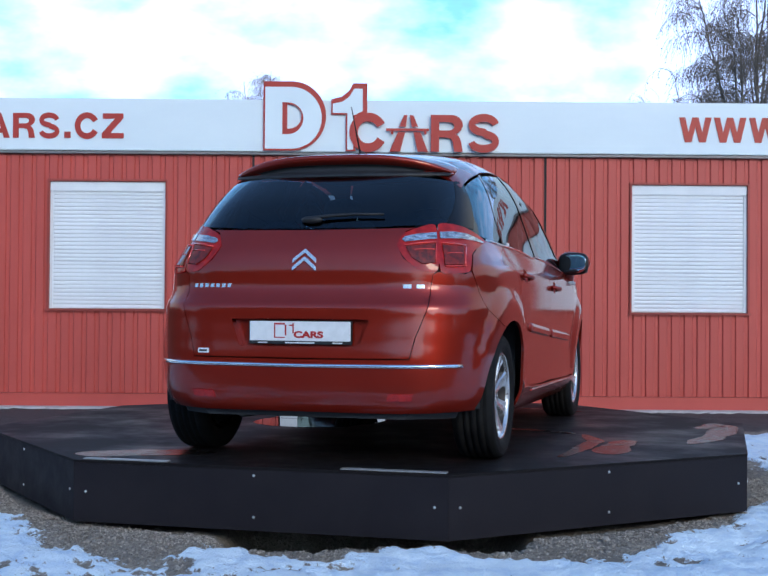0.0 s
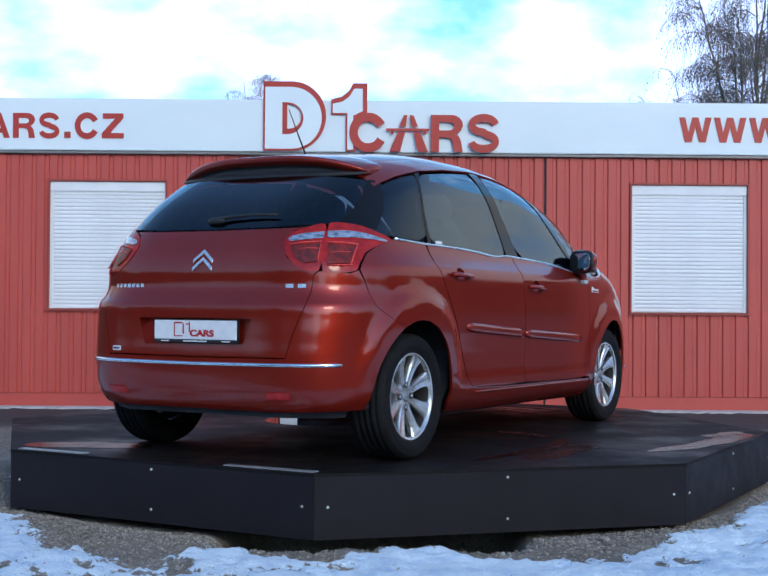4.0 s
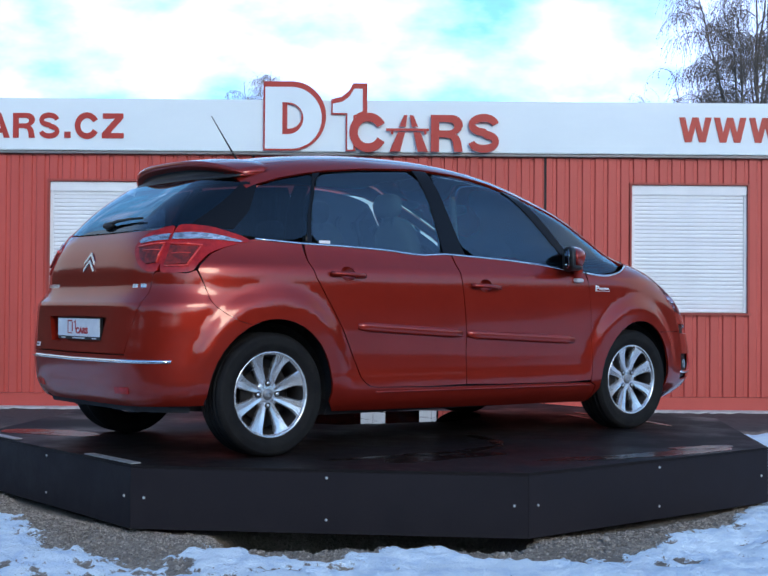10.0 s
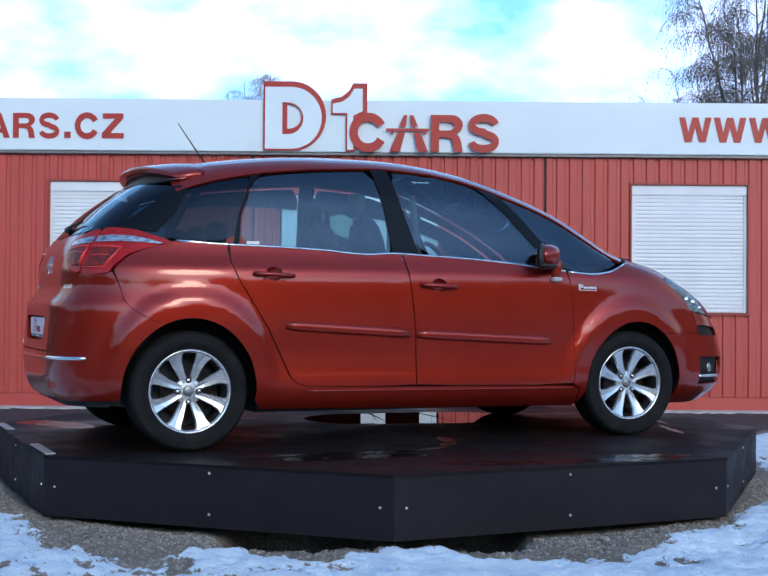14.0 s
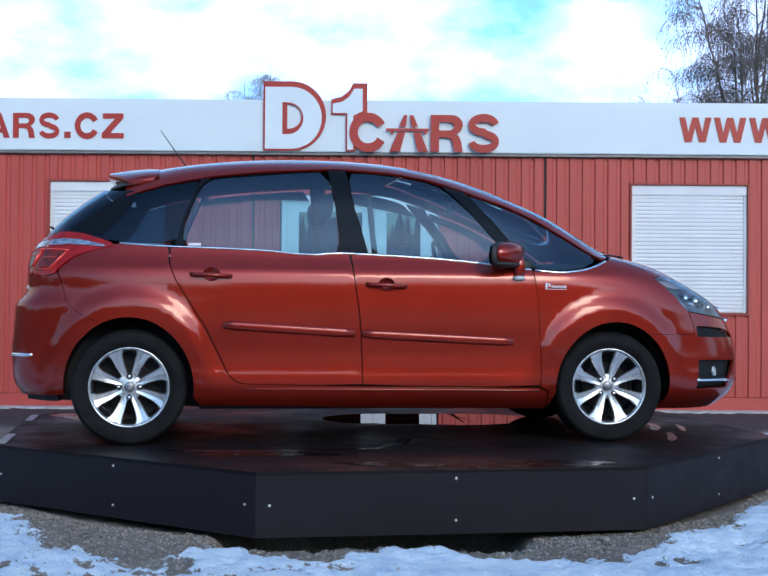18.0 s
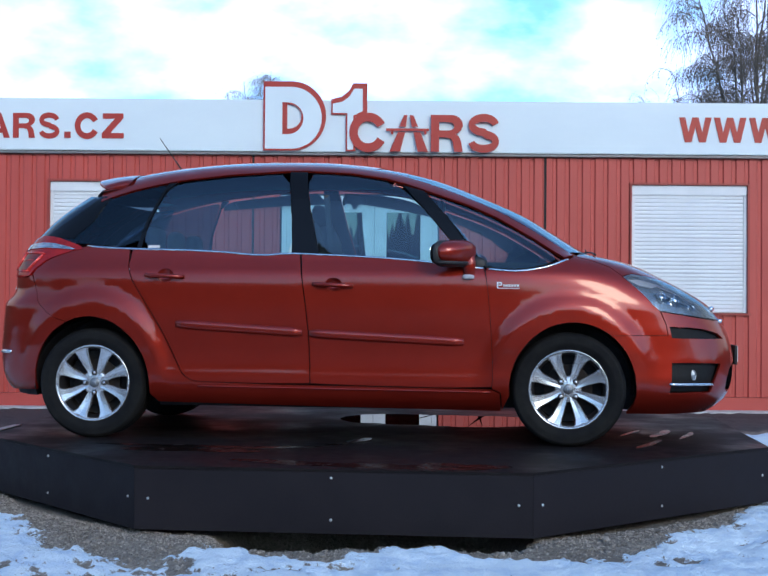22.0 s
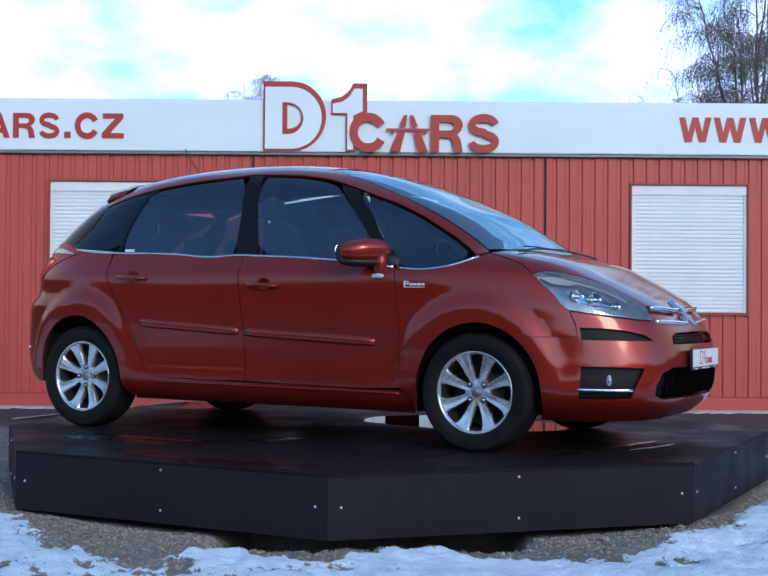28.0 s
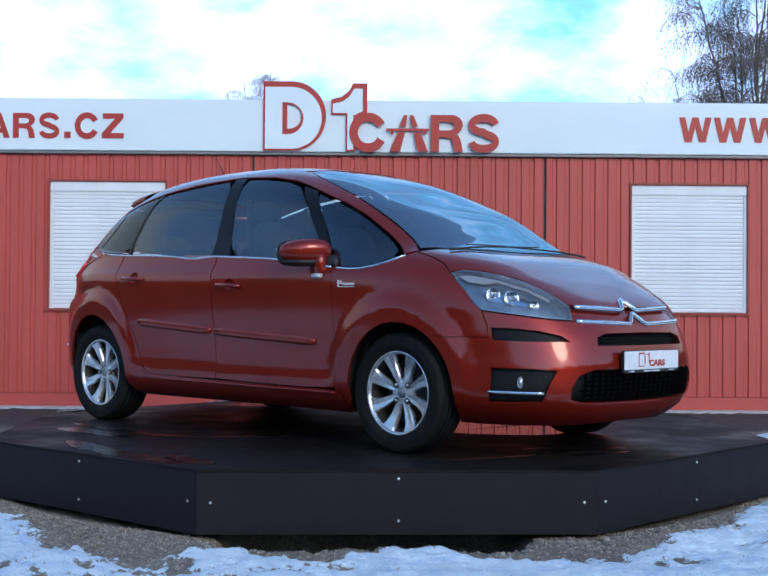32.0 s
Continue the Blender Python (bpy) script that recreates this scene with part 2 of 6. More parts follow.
def snow_cover(x, y):
    """Above 0: snow lies here; below 0: bare gravel."""
    r = math.hypot(x, y)
    a = math.degrees(math.atan2(y, x)) % 360
    wob = 0.13 * noise.noise((3.1 * x, 3.1 * y, 11)) + 0.10 * noise.noise((8.5 * x, 8.5 * y, 5)) + 0.05 * noise.noise((21 * x, 21 * y, 8))
    cover = r + wob - line_at(SNOW_EDGE, a)
    bare = 0.26 * noise.noise((2.6 * x, 2.6 * y, 21)) + 0.20 * noise.noise((7.5 * x, 7.5 * y, 2)) + 0.13 * noise.noise((19 * x, 19 * y, 4)) + 0.115
    yard = 3.0 - y + 0.3 * noise.noise((1.4 * x, 1.4 * y, 9))
    # unseen ground in front kept free of snow, to darken the doors' reflection
    unseen_front = y + 3.5 + 0.3 * noise.noise((1.2 * x, 1.2 * y, 6))
    if x > 2.2 and y > -0.6:
        bare += 0.06
    if x < -0.5:
        bare -= 0.045
    return min(cover, bare, yard, unseen_front)


def ground_height(x, y):
    r = math.hypot(x, y)
    lump = 0.030 * noise.noise((1.9 * x, 1.9 * y, 0)) + 0.018 * noise.noise((6 * x, 6 * y, 3)) + 0.013 * noise.noise((19 * x, 19 * y, 7))
    if r > 9:
        lump *= max(0.0, 1 - (r - 9) / 30)
    base = -0.352 + 0.065 * min(1, max(0, (y - 1.0) / 3.4))
    if y > 3.8:
        lump *= max(0.0, (4.9 - y) / 1.1)
    hollow = 0.95 * math.exp(-((x + 0.02) / 0.60) ** 6 - ((y + 1.96) / 0.50) ** 10)
    bank = 0.026 * min(1, max(0, (2.80 - r) / 0.25))
    z = base + bank + lump * (0.6 if r < 2.5 else 1) - hollow
    if r < 2.52:
        z = min(z, -0.322 - 0.08 * max(0.0, 2.44 - r))
    if r < 7:
        s = min(1, max(0, snow_cover(x, y) / 0.035))
        z += 0.017 * s * s * (3 - 2 * s) * (1 + 0.5 * noise.noise((9 * x, 9 * y, 13))) + (1 - s) * 0.014 * noise.noise((27 * x, 27 * y, 17)) + s * 0.008 * noise.noise((15 * x, 15 * y, 3))
    return z


def build_ground():
    bm = bmesh.new()
    cover = bm.verts.layers.float.new("snow")
    radii = [0.4, 1.2] + [1.5 + 0.07 * i for i in range(12)] + [2.32 + 0.0165 * i for i in range(84)] + [3.72 + 0.09 * i for i in range(27)]
    radii += [6.2 * 1.13 ** i for i in range(56)]
    steps = 760
    rings = []
    for r in radii:
        ring = []
        for i in range(steps):
            a = 2 * math.pi * i / steps
            x, y = r * math.cos(a), r * math.sin(a)
            v = bm.verts.new((x, y, ground_height(x, y)))
            v[cover] = min(1, max(-1, snow_cover(x, y)))
            ring.append(v)
        rings.append(ring)
    for p, q in zip(rings, rings[1:]):
        for i in range(steps):
            j = (i + 1) % steps
            bm.faces.new((p[i], q[i], q[j], p[j]))
    bm.faces.new(rings[0])
    m = bpy.data.materials.new("snow and gravel")
    m.use_nodes = True
    t = m.node_tree
    b = t.nodes["Principled BSDF"]
    co = t.nodes.new("ShaderNodeTexCoord")

    def tex(scale, detail=8, rough=0.6):
        n = t.nodes.new("ShaderNodeTexNoise")
        n.inputs["Scale"].default_value, n.inputs["Detail"].default_value, n.inputs["Roughness"].default_value = scale, detail, rough
        t.links.new(co.outputs["Object"], n.inputs["Vector"])
        return n.outputs["Fac"]

    def ramp(fac, p0, c0, p1, c1):
        r = t.nodes.new("ShaderNodeValToRGB")
        r.color_ramp.elements[0].position, r.color_ramp.elements[1].position = p0, p1
        r.color_ramp.elements[0].color, r.color_ramp.elements[1].color = (*c0, 1), (*c1, 1)
        t.links.new(fac, r.inputs["Fac"])
        return r.outputs["Color"]

    def calc(kind, one, two):
        n = t.nodes.new("ShaderNodeMath")
        n.operation = kind
        for k, v in enumerate((one, two)):
            if isinstance(v, (int, float)):
                n.inputs[k].default_value = v
            else:
                t.links.new(v, n.inputs[k])
        return n.outputs["Value"]

    def blend(fac, one, two, kind="MIX"):
        mx = t.nodes.new("ShaderNodeMix")
        mx.data_type, mx.blend_type = "RGBA", kind
        for slot, v in (("Factor", fac), ("A", one), ("B", two)):
            if isinstance(v, (int, float)):
                mx.inputs[slot].default_value = v
            else:
                t.links.new(v, mx.inputs[slot])
        return mx.outputs["Result"]

    grit = t.nodes.new("ShaderNodeTexVoronoi")
    grit.inputs["Scale"].default_value = 75
    t.links.new(co.outputs["Object"], grit.inputs["Vector"])
    gravel = ramp(tex(26, 10, 0.75), 0.30, (0.110, 0.090, 0.072), 0.70, (0.44, 0.375, 0.305))
    gravel = blend(0.45, gravel, ramp(grit.outputs["Color"], 0.0, (0.070, 0.060, 0.048), 1.0, (0.45, 0.395, 0.325)))
    gravel = blend(1.0, gravel, ramp(tex(1.8), 0.35, (0.68, 0.66, 0.65), 0.65, (1, 1, 1)), "MULTIPLY")
    place = t.nodes.new("ShaderNodeSeparateXYZ")
    t.links.new(co.outputs["Object"], place.inputs["Vector"])
    far = t.nodes.new("ShaderNodeMapRange")
    far.inputs["From Min"].default_value, far.inputs["From Max"].default_value = 3.05, 3.3
    t.links.new(calc("ADD", place.outputs["Y"], calc("MULTIPLY", calc("SUBTRACT", tex(4), 0.5), 0.8)), far.inputs["Value"])
    tarmac = ramp(tex(38, 9, 0.7), 0.3, (0.030, 0.028, 0.029), 0.7, (0.085, 0.078, 0.076))
    # unseen ground in front is added as dark tarmac for the doors to mirror
    near = t.nodes.new("ShaderNodeMapRange")
    near.inputs["From Min"].default_value, near.inputs["From Max"].default_value = -3.9, -4.4
    t.links.new(calc("ADD", place.outputs["Y"], calc("MULTIPLY", calc("SUBTRACT", tex(3), 0.5), 0.8)), near.inputs["Value"])
    gravel = blend(calc("MAXIMUM", far.outputs["Result"], near.outputs["Result"]), gravel, tarmac)
    # white of the snow tinted blue for the skylight on it
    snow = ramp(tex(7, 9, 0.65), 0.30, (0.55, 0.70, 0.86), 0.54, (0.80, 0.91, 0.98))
    at = t.nodes.new("ShaderNodeAttribute")
    at.attribute_name = "snow"
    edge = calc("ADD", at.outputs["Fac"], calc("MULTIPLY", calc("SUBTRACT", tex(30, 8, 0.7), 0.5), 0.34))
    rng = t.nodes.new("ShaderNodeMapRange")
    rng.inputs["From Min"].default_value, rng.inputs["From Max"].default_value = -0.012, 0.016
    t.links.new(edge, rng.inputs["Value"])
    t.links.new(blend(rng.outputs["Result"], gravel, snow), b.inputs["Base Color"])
    b.inputs["Roughness"].default_value = 0.75
    bp = t.nodes.new("ShaderNodeBump")
    bp.inputs["Strength"].default_value, bp.inputs["Distance"].default_value = 0.8, 0.02
    t.links.new(calc("ADD", tex(40, 8, 0.72), calc("MULTIPLY", grit.outputs["Distance"], 0.35)), bp.inputs["Height"])
    t.links.new(bp.outputs["Normal"], b.inputs["Normal"])
    ob = link("ground", bm, m, smooth=True)
    tagged(ob, "patchy old snow over muddy gravel round a sunken pit", "ground", kind="structure")


def stone(radius, seed):
    rnd = random.Random(seed)
    bm = bmesh.new()
    bmesh.ops.create_icosphere(bm, subdivisions=2, radius=radius)
    cuts = [(Vector((rnd.gauss(0, 1), rnd.gauss(0, 1), rnd.gauss(0, 1))).normalized(), radius * rnd.uniform(0.5, 0.8)) for _ in range(9)]
    sx, sy, sz = rnd.uniform(0.8, 1.4), rnd.uniform(0.7, 1.2), rnd.uniform(0.5, 0.85)
    for v in bm.verts:
        for d, far in cuts:
            over = v.co.dot(d) - far
            if over > 0:
                v.co -= d * over
        k = 1 + 0.15 * noise.noise(v.co / radius * 0.9 + Vector((seed, 0, 0)))
        v.co = Vector((v.co.x * sx * k, v.co.y * sy * k, v.co.z * sz * k))
    return bm


def build_stones():
    rnd = random.Random(5)
    shapes = []
    for k in range(7):
        me = bpy.data.meshes.new("stone")
        bm = stone(0.03, k)
        for fc in bm.faces:
            fc.smooth = False
        bm.to_mesh(me)
        bm.free()
        me.materials.append(STONE)
        shapes.append(me)
    for k in range(430):
        a = radians(rnd.uniform(180, 360)) if k < 350 else radians(rnd.uniform(0, 180))
        r = 2.40 + abs(rnd.gauss(0.0, 0.24))
        x, y = r * math.cos(a), r * math.sin(a)
        if snow_cover(x, y) > 0.02:
            continue
        ob = new("stone", shapes[k % 7])
        s = rnd.choice((0.18, 0.2, 0.22, 0.24, 0.26, 0.3, 0.34, 0.38, 0.46, 0.7))
        ob.matrix_basis = Matrix.Translation((x, y, ground_height(x, y) + 0.008 * s)) @ Euler((rnd.uniform(-.3, .3), rnd.uniform(-.3, .3), rnd.uniform(0, 6))).to_matrix().to_4x4() @ Matrix.Diagonal((s, s, s, 1))
        tagged(ob, "small rough grey stone lying on muddy gravel", "stone", "stones round the pit")


def build_pebbles():
    """Loose grit too small to pick up one by one."""
    rnd = random.Random(9)
    verts, faces = [], []
    corners = [(1, 0, 0), (0, 1, 0), (-1, 0, 0), (0, -1, 0), (0.2, 0.1, 0.8), (0, 0, -0.8)]
    tris = [(0, 1, 4), (1, 2, 4), (2, 3, 4), (3, 0, 4), (1, 0, 5), (2, 1, 5), (3, 2, 5), (0, 3, 5)]
    for k in range(34000):
        a = radians(rnd.uniform(178, 362))
        r = 2.33 + abs(rnd.gauss(0.0, 0.28))
        x, y = r * math.cos(a), r * math.sin(a)
        if snow_cover(x, y) > rnd.uniform(-0.02, 0.03):
            continue
        s = 0.0024 + 0.0062 * rnd.random() ** 2.6
        z = ground_height(x, y) + s * 0.25
        n = len(verts)
        c, d = math.cos(k * 1.7), math.sin(k * 1.7)
        for u, v, w in corners:
            j = s * rnd.uniform(0.7, 1.3)
            verts.append((x + (u * c - v * d) * j, y + (u * d + v * c) * j, z + w * j))
        faces += [(n + p, n + q, n + t) for p, q, t in tris]
    me = bpy.data.meshes.new("gravel")
    me.from_pydata(verts, [], faces)
    m = material("loose grit", (0.15, 0.13, 0.115), 0.9)
    t = m.node_tree
    geo = t.nodes.new("ShaderNodeNewGeometry")
    shade = t.nodes.new("ShaderNodeValToRGB")
    shade.color_ramp.elements[0].color, shade.color_ramp.elements[1].color = (0.14, 0.118, 0.098, 1), (0.43, 0.375, 0.32, 1)
    t.links.new(geo.outputs["Random Per Island"], shade.inputs["Fac"])
    t.links.new(shade.outputs["Color"], t.nodes["Principled BSDF"].inputs["Base Color"])
    me.materials.append(m)
    tagged(new("gravel", me), "loose grey-brown grit round the turntable", "gravel", kind="stuff")


# ---- turntable ----
APOTHEM, TOP_Z, SKIRT_LOW = 2.288, 0.008, -0.297
CORNER = -111.25


def octagon(apothem):
    r = apothem / math.cos(radians(22.5))
    return [(r * math.cos(radians(CORNER + 45 * k)), r * math.sin(radians(CORNER + 45 * k))) for k in range(8)]


# rain water on the deck: the middle line of each puddle and its half width
PUDDLES = (
    (((-0.30, 0.62), (0.20, 0.44), (0.65, 0.40), (1.15, 0.50)), 0.42),
    (((-1.42, -1.38), (-0.95, -1.44), (-0.5, -1.46), (-0.15, -1.34)), 0.045),
    (((-0.15, -1.30), (-0.02, -1.10), (0.04, -0.82)), 0.05),
    (((-1.2, -1.62), (-0.8, -1.60), (-0.42, -1.66)), 0.10),
    (((-0.52, -1.98), (-0.1, -2.11), (0.4, -2.15), (0.80, -2.17)), 0.085),
    (((0.46, -2.0), (0.68, -2.08), (0.9, -2.08)), 0.07),
    (((-1.80, 0.36), (-1.92, 0.70), (-2.10, 1.02)), 0.14),
    (((1.56, -1.12), (1.66, -0.86), (1.74, -0.62)), 0.022),
    (((1.70, -0.50), (1.80, -0.22), (1.84, 0.02)), 0.030),
    (((1.52, -0.44), (1.60, -0.20), (1.66, -0.06)), 0.018),
    (((1.86, -0.55), (1.95, -0.28), (1.98, -0.10)), 0.020),
)


def puddle(way, wide, seed):
    """A thin sheet of water with a ragged rim along a line on the deck."""
    pts = []
    for (x0, y0), (x1, y1) in zip(way, way[1:]):
        pts += [Vector((x0 + (x1 - x0) * i / 14, y0 + (y1 - y0) * i / 14)) for i in range(14)]
    pts.append(Vector(way[-1]))
    n = len(pts)
    sides = [[], []]
    for i, p in enumerate(pts):
        d = (pts[min(n - 1, i + 1)] - pts[max(0, i - 1)]).normalized()
        u = 2 * i / (n - 1) - 1
        full = wide * math.sqrt(max(0.0, 1 - abs(u) ** 3))
        for k, side in enumerate((1, -1)):
            q = p * 2.2 + Vector((seed * 3.7, k * 5.1))
            rag = 0.55 * noise.noise((q.x, q.y, 1)) + 0.35 * noise.noise((q.x * 3.1, q.y * 3.1, 4)) + 0.2 * noise.noise((q.x * 9, q.y * 9, 6))
            w = full * (1 + rag * min(1.0, 0.12 / wide))
            sides[k].append((p.x - d.y * w * side, p.y + d.x * w * side))
    bm = bmesh.new()
    rows = [[[bm.verts.new((x, y, z)) for x, y in side] for z in (TOP_Z + 0.0022, TOP_Z + 0.0004)] for side in sides]
    for i in range(n - 1):
        (a, al), (b, bl) = rows
        bm.faces.new((a[i], a[i + 1], b[i + 1], b[i]))
        bm.faces.new((a[i], al[i], al[i + 1], a[i + 1]))
        bm.faces.new((b[i], b[i + 1], bl[i + 1], bl[i]))
    bmesh.ops.remove_doubles(bm, verts=bm.verts[:], dist=0.0003)
    bmesh.ops.recalc_face_normals(bm, faces=bm.faces[:])
    return bm


def build_turntable():
    base = new("turntable")
    tagged(base, "low dark octagonal turntable with a wet plywood deck", "turntable")
    outer = octagon(APOTHEM)
    part("deck", prism(octagon(APOTHEM + 0.003), TOP_Z - 0.013, TOP_Z, 0.003), DECK, base, "wet black-brown plywood deck with puddles")
    for k in range(8):
        (x0, y0), (x1, y1) = outer[k], outer[(k + 1) % 8]
        d = Vector((x1 - x0, y1 - y0, 0))
        n = Vector((d.y, -d.x, 0)).normalized()
        e = d.normalized()
        size = d.length / 2
        bm = box(-size + 0.001, size - 0.001, 0.0, 0.018, SKIRT_LOW, TOP_Z - 0.0135, 0.002)
        m = Matrix(((e.x, -n.x, 0, (x0 + x1) / 2), (e.y, -n.y, 0, (y0 + y1) / 2), (0, 0, 1, 0), (0, 0, 0, 1)))
        bm.transform(m)
        panel = part("side_panel", bm, SKIRT, base)
        for along, z in ((0.0, -0.034), (0.0, -0.232), (-size + 0.065, -0.147), (size - 0.065, -0.145)):
            bm = lathe([(0.0001, -0.006), (0.0045, -0.005), (0.0065, -0.003), (0.007, 0.001)], 12)
            bm.transform(m @ Matrix.Translation((along, 0, z)))
            part("bolt", bm, BOLT, panel)
    for a0, inset, size in ((-162.2, 0.035, 0.255), (-195.3, 0.035, 0.224)):
        c = Vector((math.cos(radians(a0)), math.sin(radians(a0)), 0))
        bm = box(-size, size, -0.026, 0.026, 0.0, 0.006, 0.002)
        k = round((a0 - CORNER - 22.5) / 45)
        mid = CORNER + 22.5 + 45 * k
        n = Vector((math.cos(radians(mid)), math.sin(radians(mid)), 0))
        e = Vector((-n.y, n.x, 0))
        off = math.tan(radians(a0 - mid)) * APOTHEM
        centre = n * (APOTHEM - inset) + e * off
        bm.transform(Matrix(((e.x, n.x, 0, centre.x), (e.y, n.y, 0, centre.y), (0, 0, 1, TOP_Z + 0.002), (0, 0, 0, 1))))
        part("edge_strip", bm, STRIP, base, "worn grey aluminium edge strip")
    for seed, (way, wide) in enumerate(PUDDLES):
        part("puddle", puddle(way, wide, seed), WET if seed else WATER, base, "shallow rain puddle on the deck")
    # drum below the deck, its colour holds the pit's shade
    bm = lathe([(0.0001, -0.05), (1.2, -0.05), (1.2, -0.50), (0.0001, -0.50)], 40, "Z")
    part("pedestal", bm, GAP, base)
    return base


# ---- building ----
FACE = 4.97


def ribbed(x0, x1, z0, z1, phase=0.0):
    """Trapezoidal steel cladding with a return at its back."""
    pitch, deep = 0.1335, 0.016
    pts = []
    x = x0
    k = math.floor((x0 - phase) / pitch)
    marks = []
    while True:
        a = phase + k * pitch
        for dx, dy in ((0.0, 0.0), (0.066, 0.0), (0.076, deep), (0.112, deep), (0.122, 0.0)):
            marks.append((a + dx, dy))
        k += 1
        if a > x1:
            break
    for i in range(len(marks) - 1):
        (a, da), (b, db) = marks[i], marks[i + 1]
        if b <= x0 or a >= x1:
            continue
        lo, hi = max(a, x0), min(b, x1)
        f = lambda q: da + (db - da) * (q - a) / max(1e-6, b - a)
        if not pts:
            pts.append((lo, f(lo)))
        pts.append((hi, f(hi)))
    bm = bmesh.new()
    low = [bm.verts.new((x, FACE + d, z0)) for x, d in pts]
    top = [bm.verts.new((x, FACE + d, z1)) for x, d in pts]
    bl, bt = [], []
    for x, _ in (pts[0], pts[-1]):
        bl.append(bm.verts.new((x, FACE + 0.06, z0)))
        bt.append(bm.verts.new((x, FACE + 0.06, z1)))
    for i in range(len(pts) - 1):
        bm.faces.new((low[i], low[i + 1], top[i + 1], top[i]))
    bm.faces.new((bl[0], low[0], top[0], bt[0]))
    bm.faces.new((low[-1], bl[1], bt[1], top[-1]))
    bm.faces.new((bl[1], bl[0], bt[0], bt[1]))
    bm.faces.new(low[::-1] + [bl[0], bl[1]])
    bm.faces.new(top + [bt[1], bt[0]])
    return bm


def build_window(base, x0, x1, z0, z1):
    frame_bm = box(x0 - 0.02, x1 + 0.02, FACE - 0.014, FACE + 0.05, z1, z1 + 0.022)
    box(x0 - 0.02, x0, FACE - 0.014, FACE + 0.05, z0, z1, bm=frame_bm)
    box(x1, x1 + 0.02, FACE - 0.014, FACE + 0.05, z0, z1, bm=frame_bm)
    box(x0 - 0.03, x1 + 0.03, FACE - 0.03, FACE + 0.05, z0 - 0.022, z0, bm=frame_bm)
    window = part("window", frame_bm, WALL_TRIM, base, "red steel window surround with a lowered white shutter")
    part("shutter_box", box(x0 + 0.002, x1 - 0.002, FACE + 0.012, FACE + 0.08, z1 - 0.105, z1 - 0.002, 0.006), SHUTTER, window)
    part("guide_rail", box(x0 + 0.002, x0 + 0.035, FACE + 0.018, FACE + 0.08, z0 + 0.002, z1 - 0.107, 0.003), SHUTTER, window)
    part("guide_rail", box(x1 - 0.035, x1 - 0.002, FACE + 0.018, FACE + 0.08, z0 + 0.002, z1 - 0.107, 0.003), SHUTTER, window)
    pitch = 0.0395
    n = int((z1 - 0.107 - z0) / pitch)
    slat = bmesh.new()
    prof = [(0.006, 0.0), (0.002, 0.004), (0.0, 0.012), (0.0, 0.026), (0.0015, 0.035), (0.0035, 0.0390)]
    for a, b in zip(prof, prof[1:]):
        v = [slat.verts.new((x, FACE + 0.032 + d, z)) for x, (d, z) in ((x0 + 0.036, a), (x1 - 0.036, a), (x1 - 0.036, b), (x0 + 0.036, b))]
        slat.faces.new(v)
    me = bpy.data.meshes.new("slat")
    slat.to_mesh(me)
    slat.free()
    me.materials.append(SHUTTER)
    for k in range(n):
        ob = new("slat", me)
        ob.parent = window
        ob.location = (0, 0.001 * math.sin(k * 2.1), z0 + 0.004 + (z1 - 0.107 - z0) / n * k)
    part("backing", box(x0 + 0.03, x1 - 0.03, FACE + 0.054, FACE + 0.075, z0 + 0.002, z1 - 0.107), SHUTTER, window)


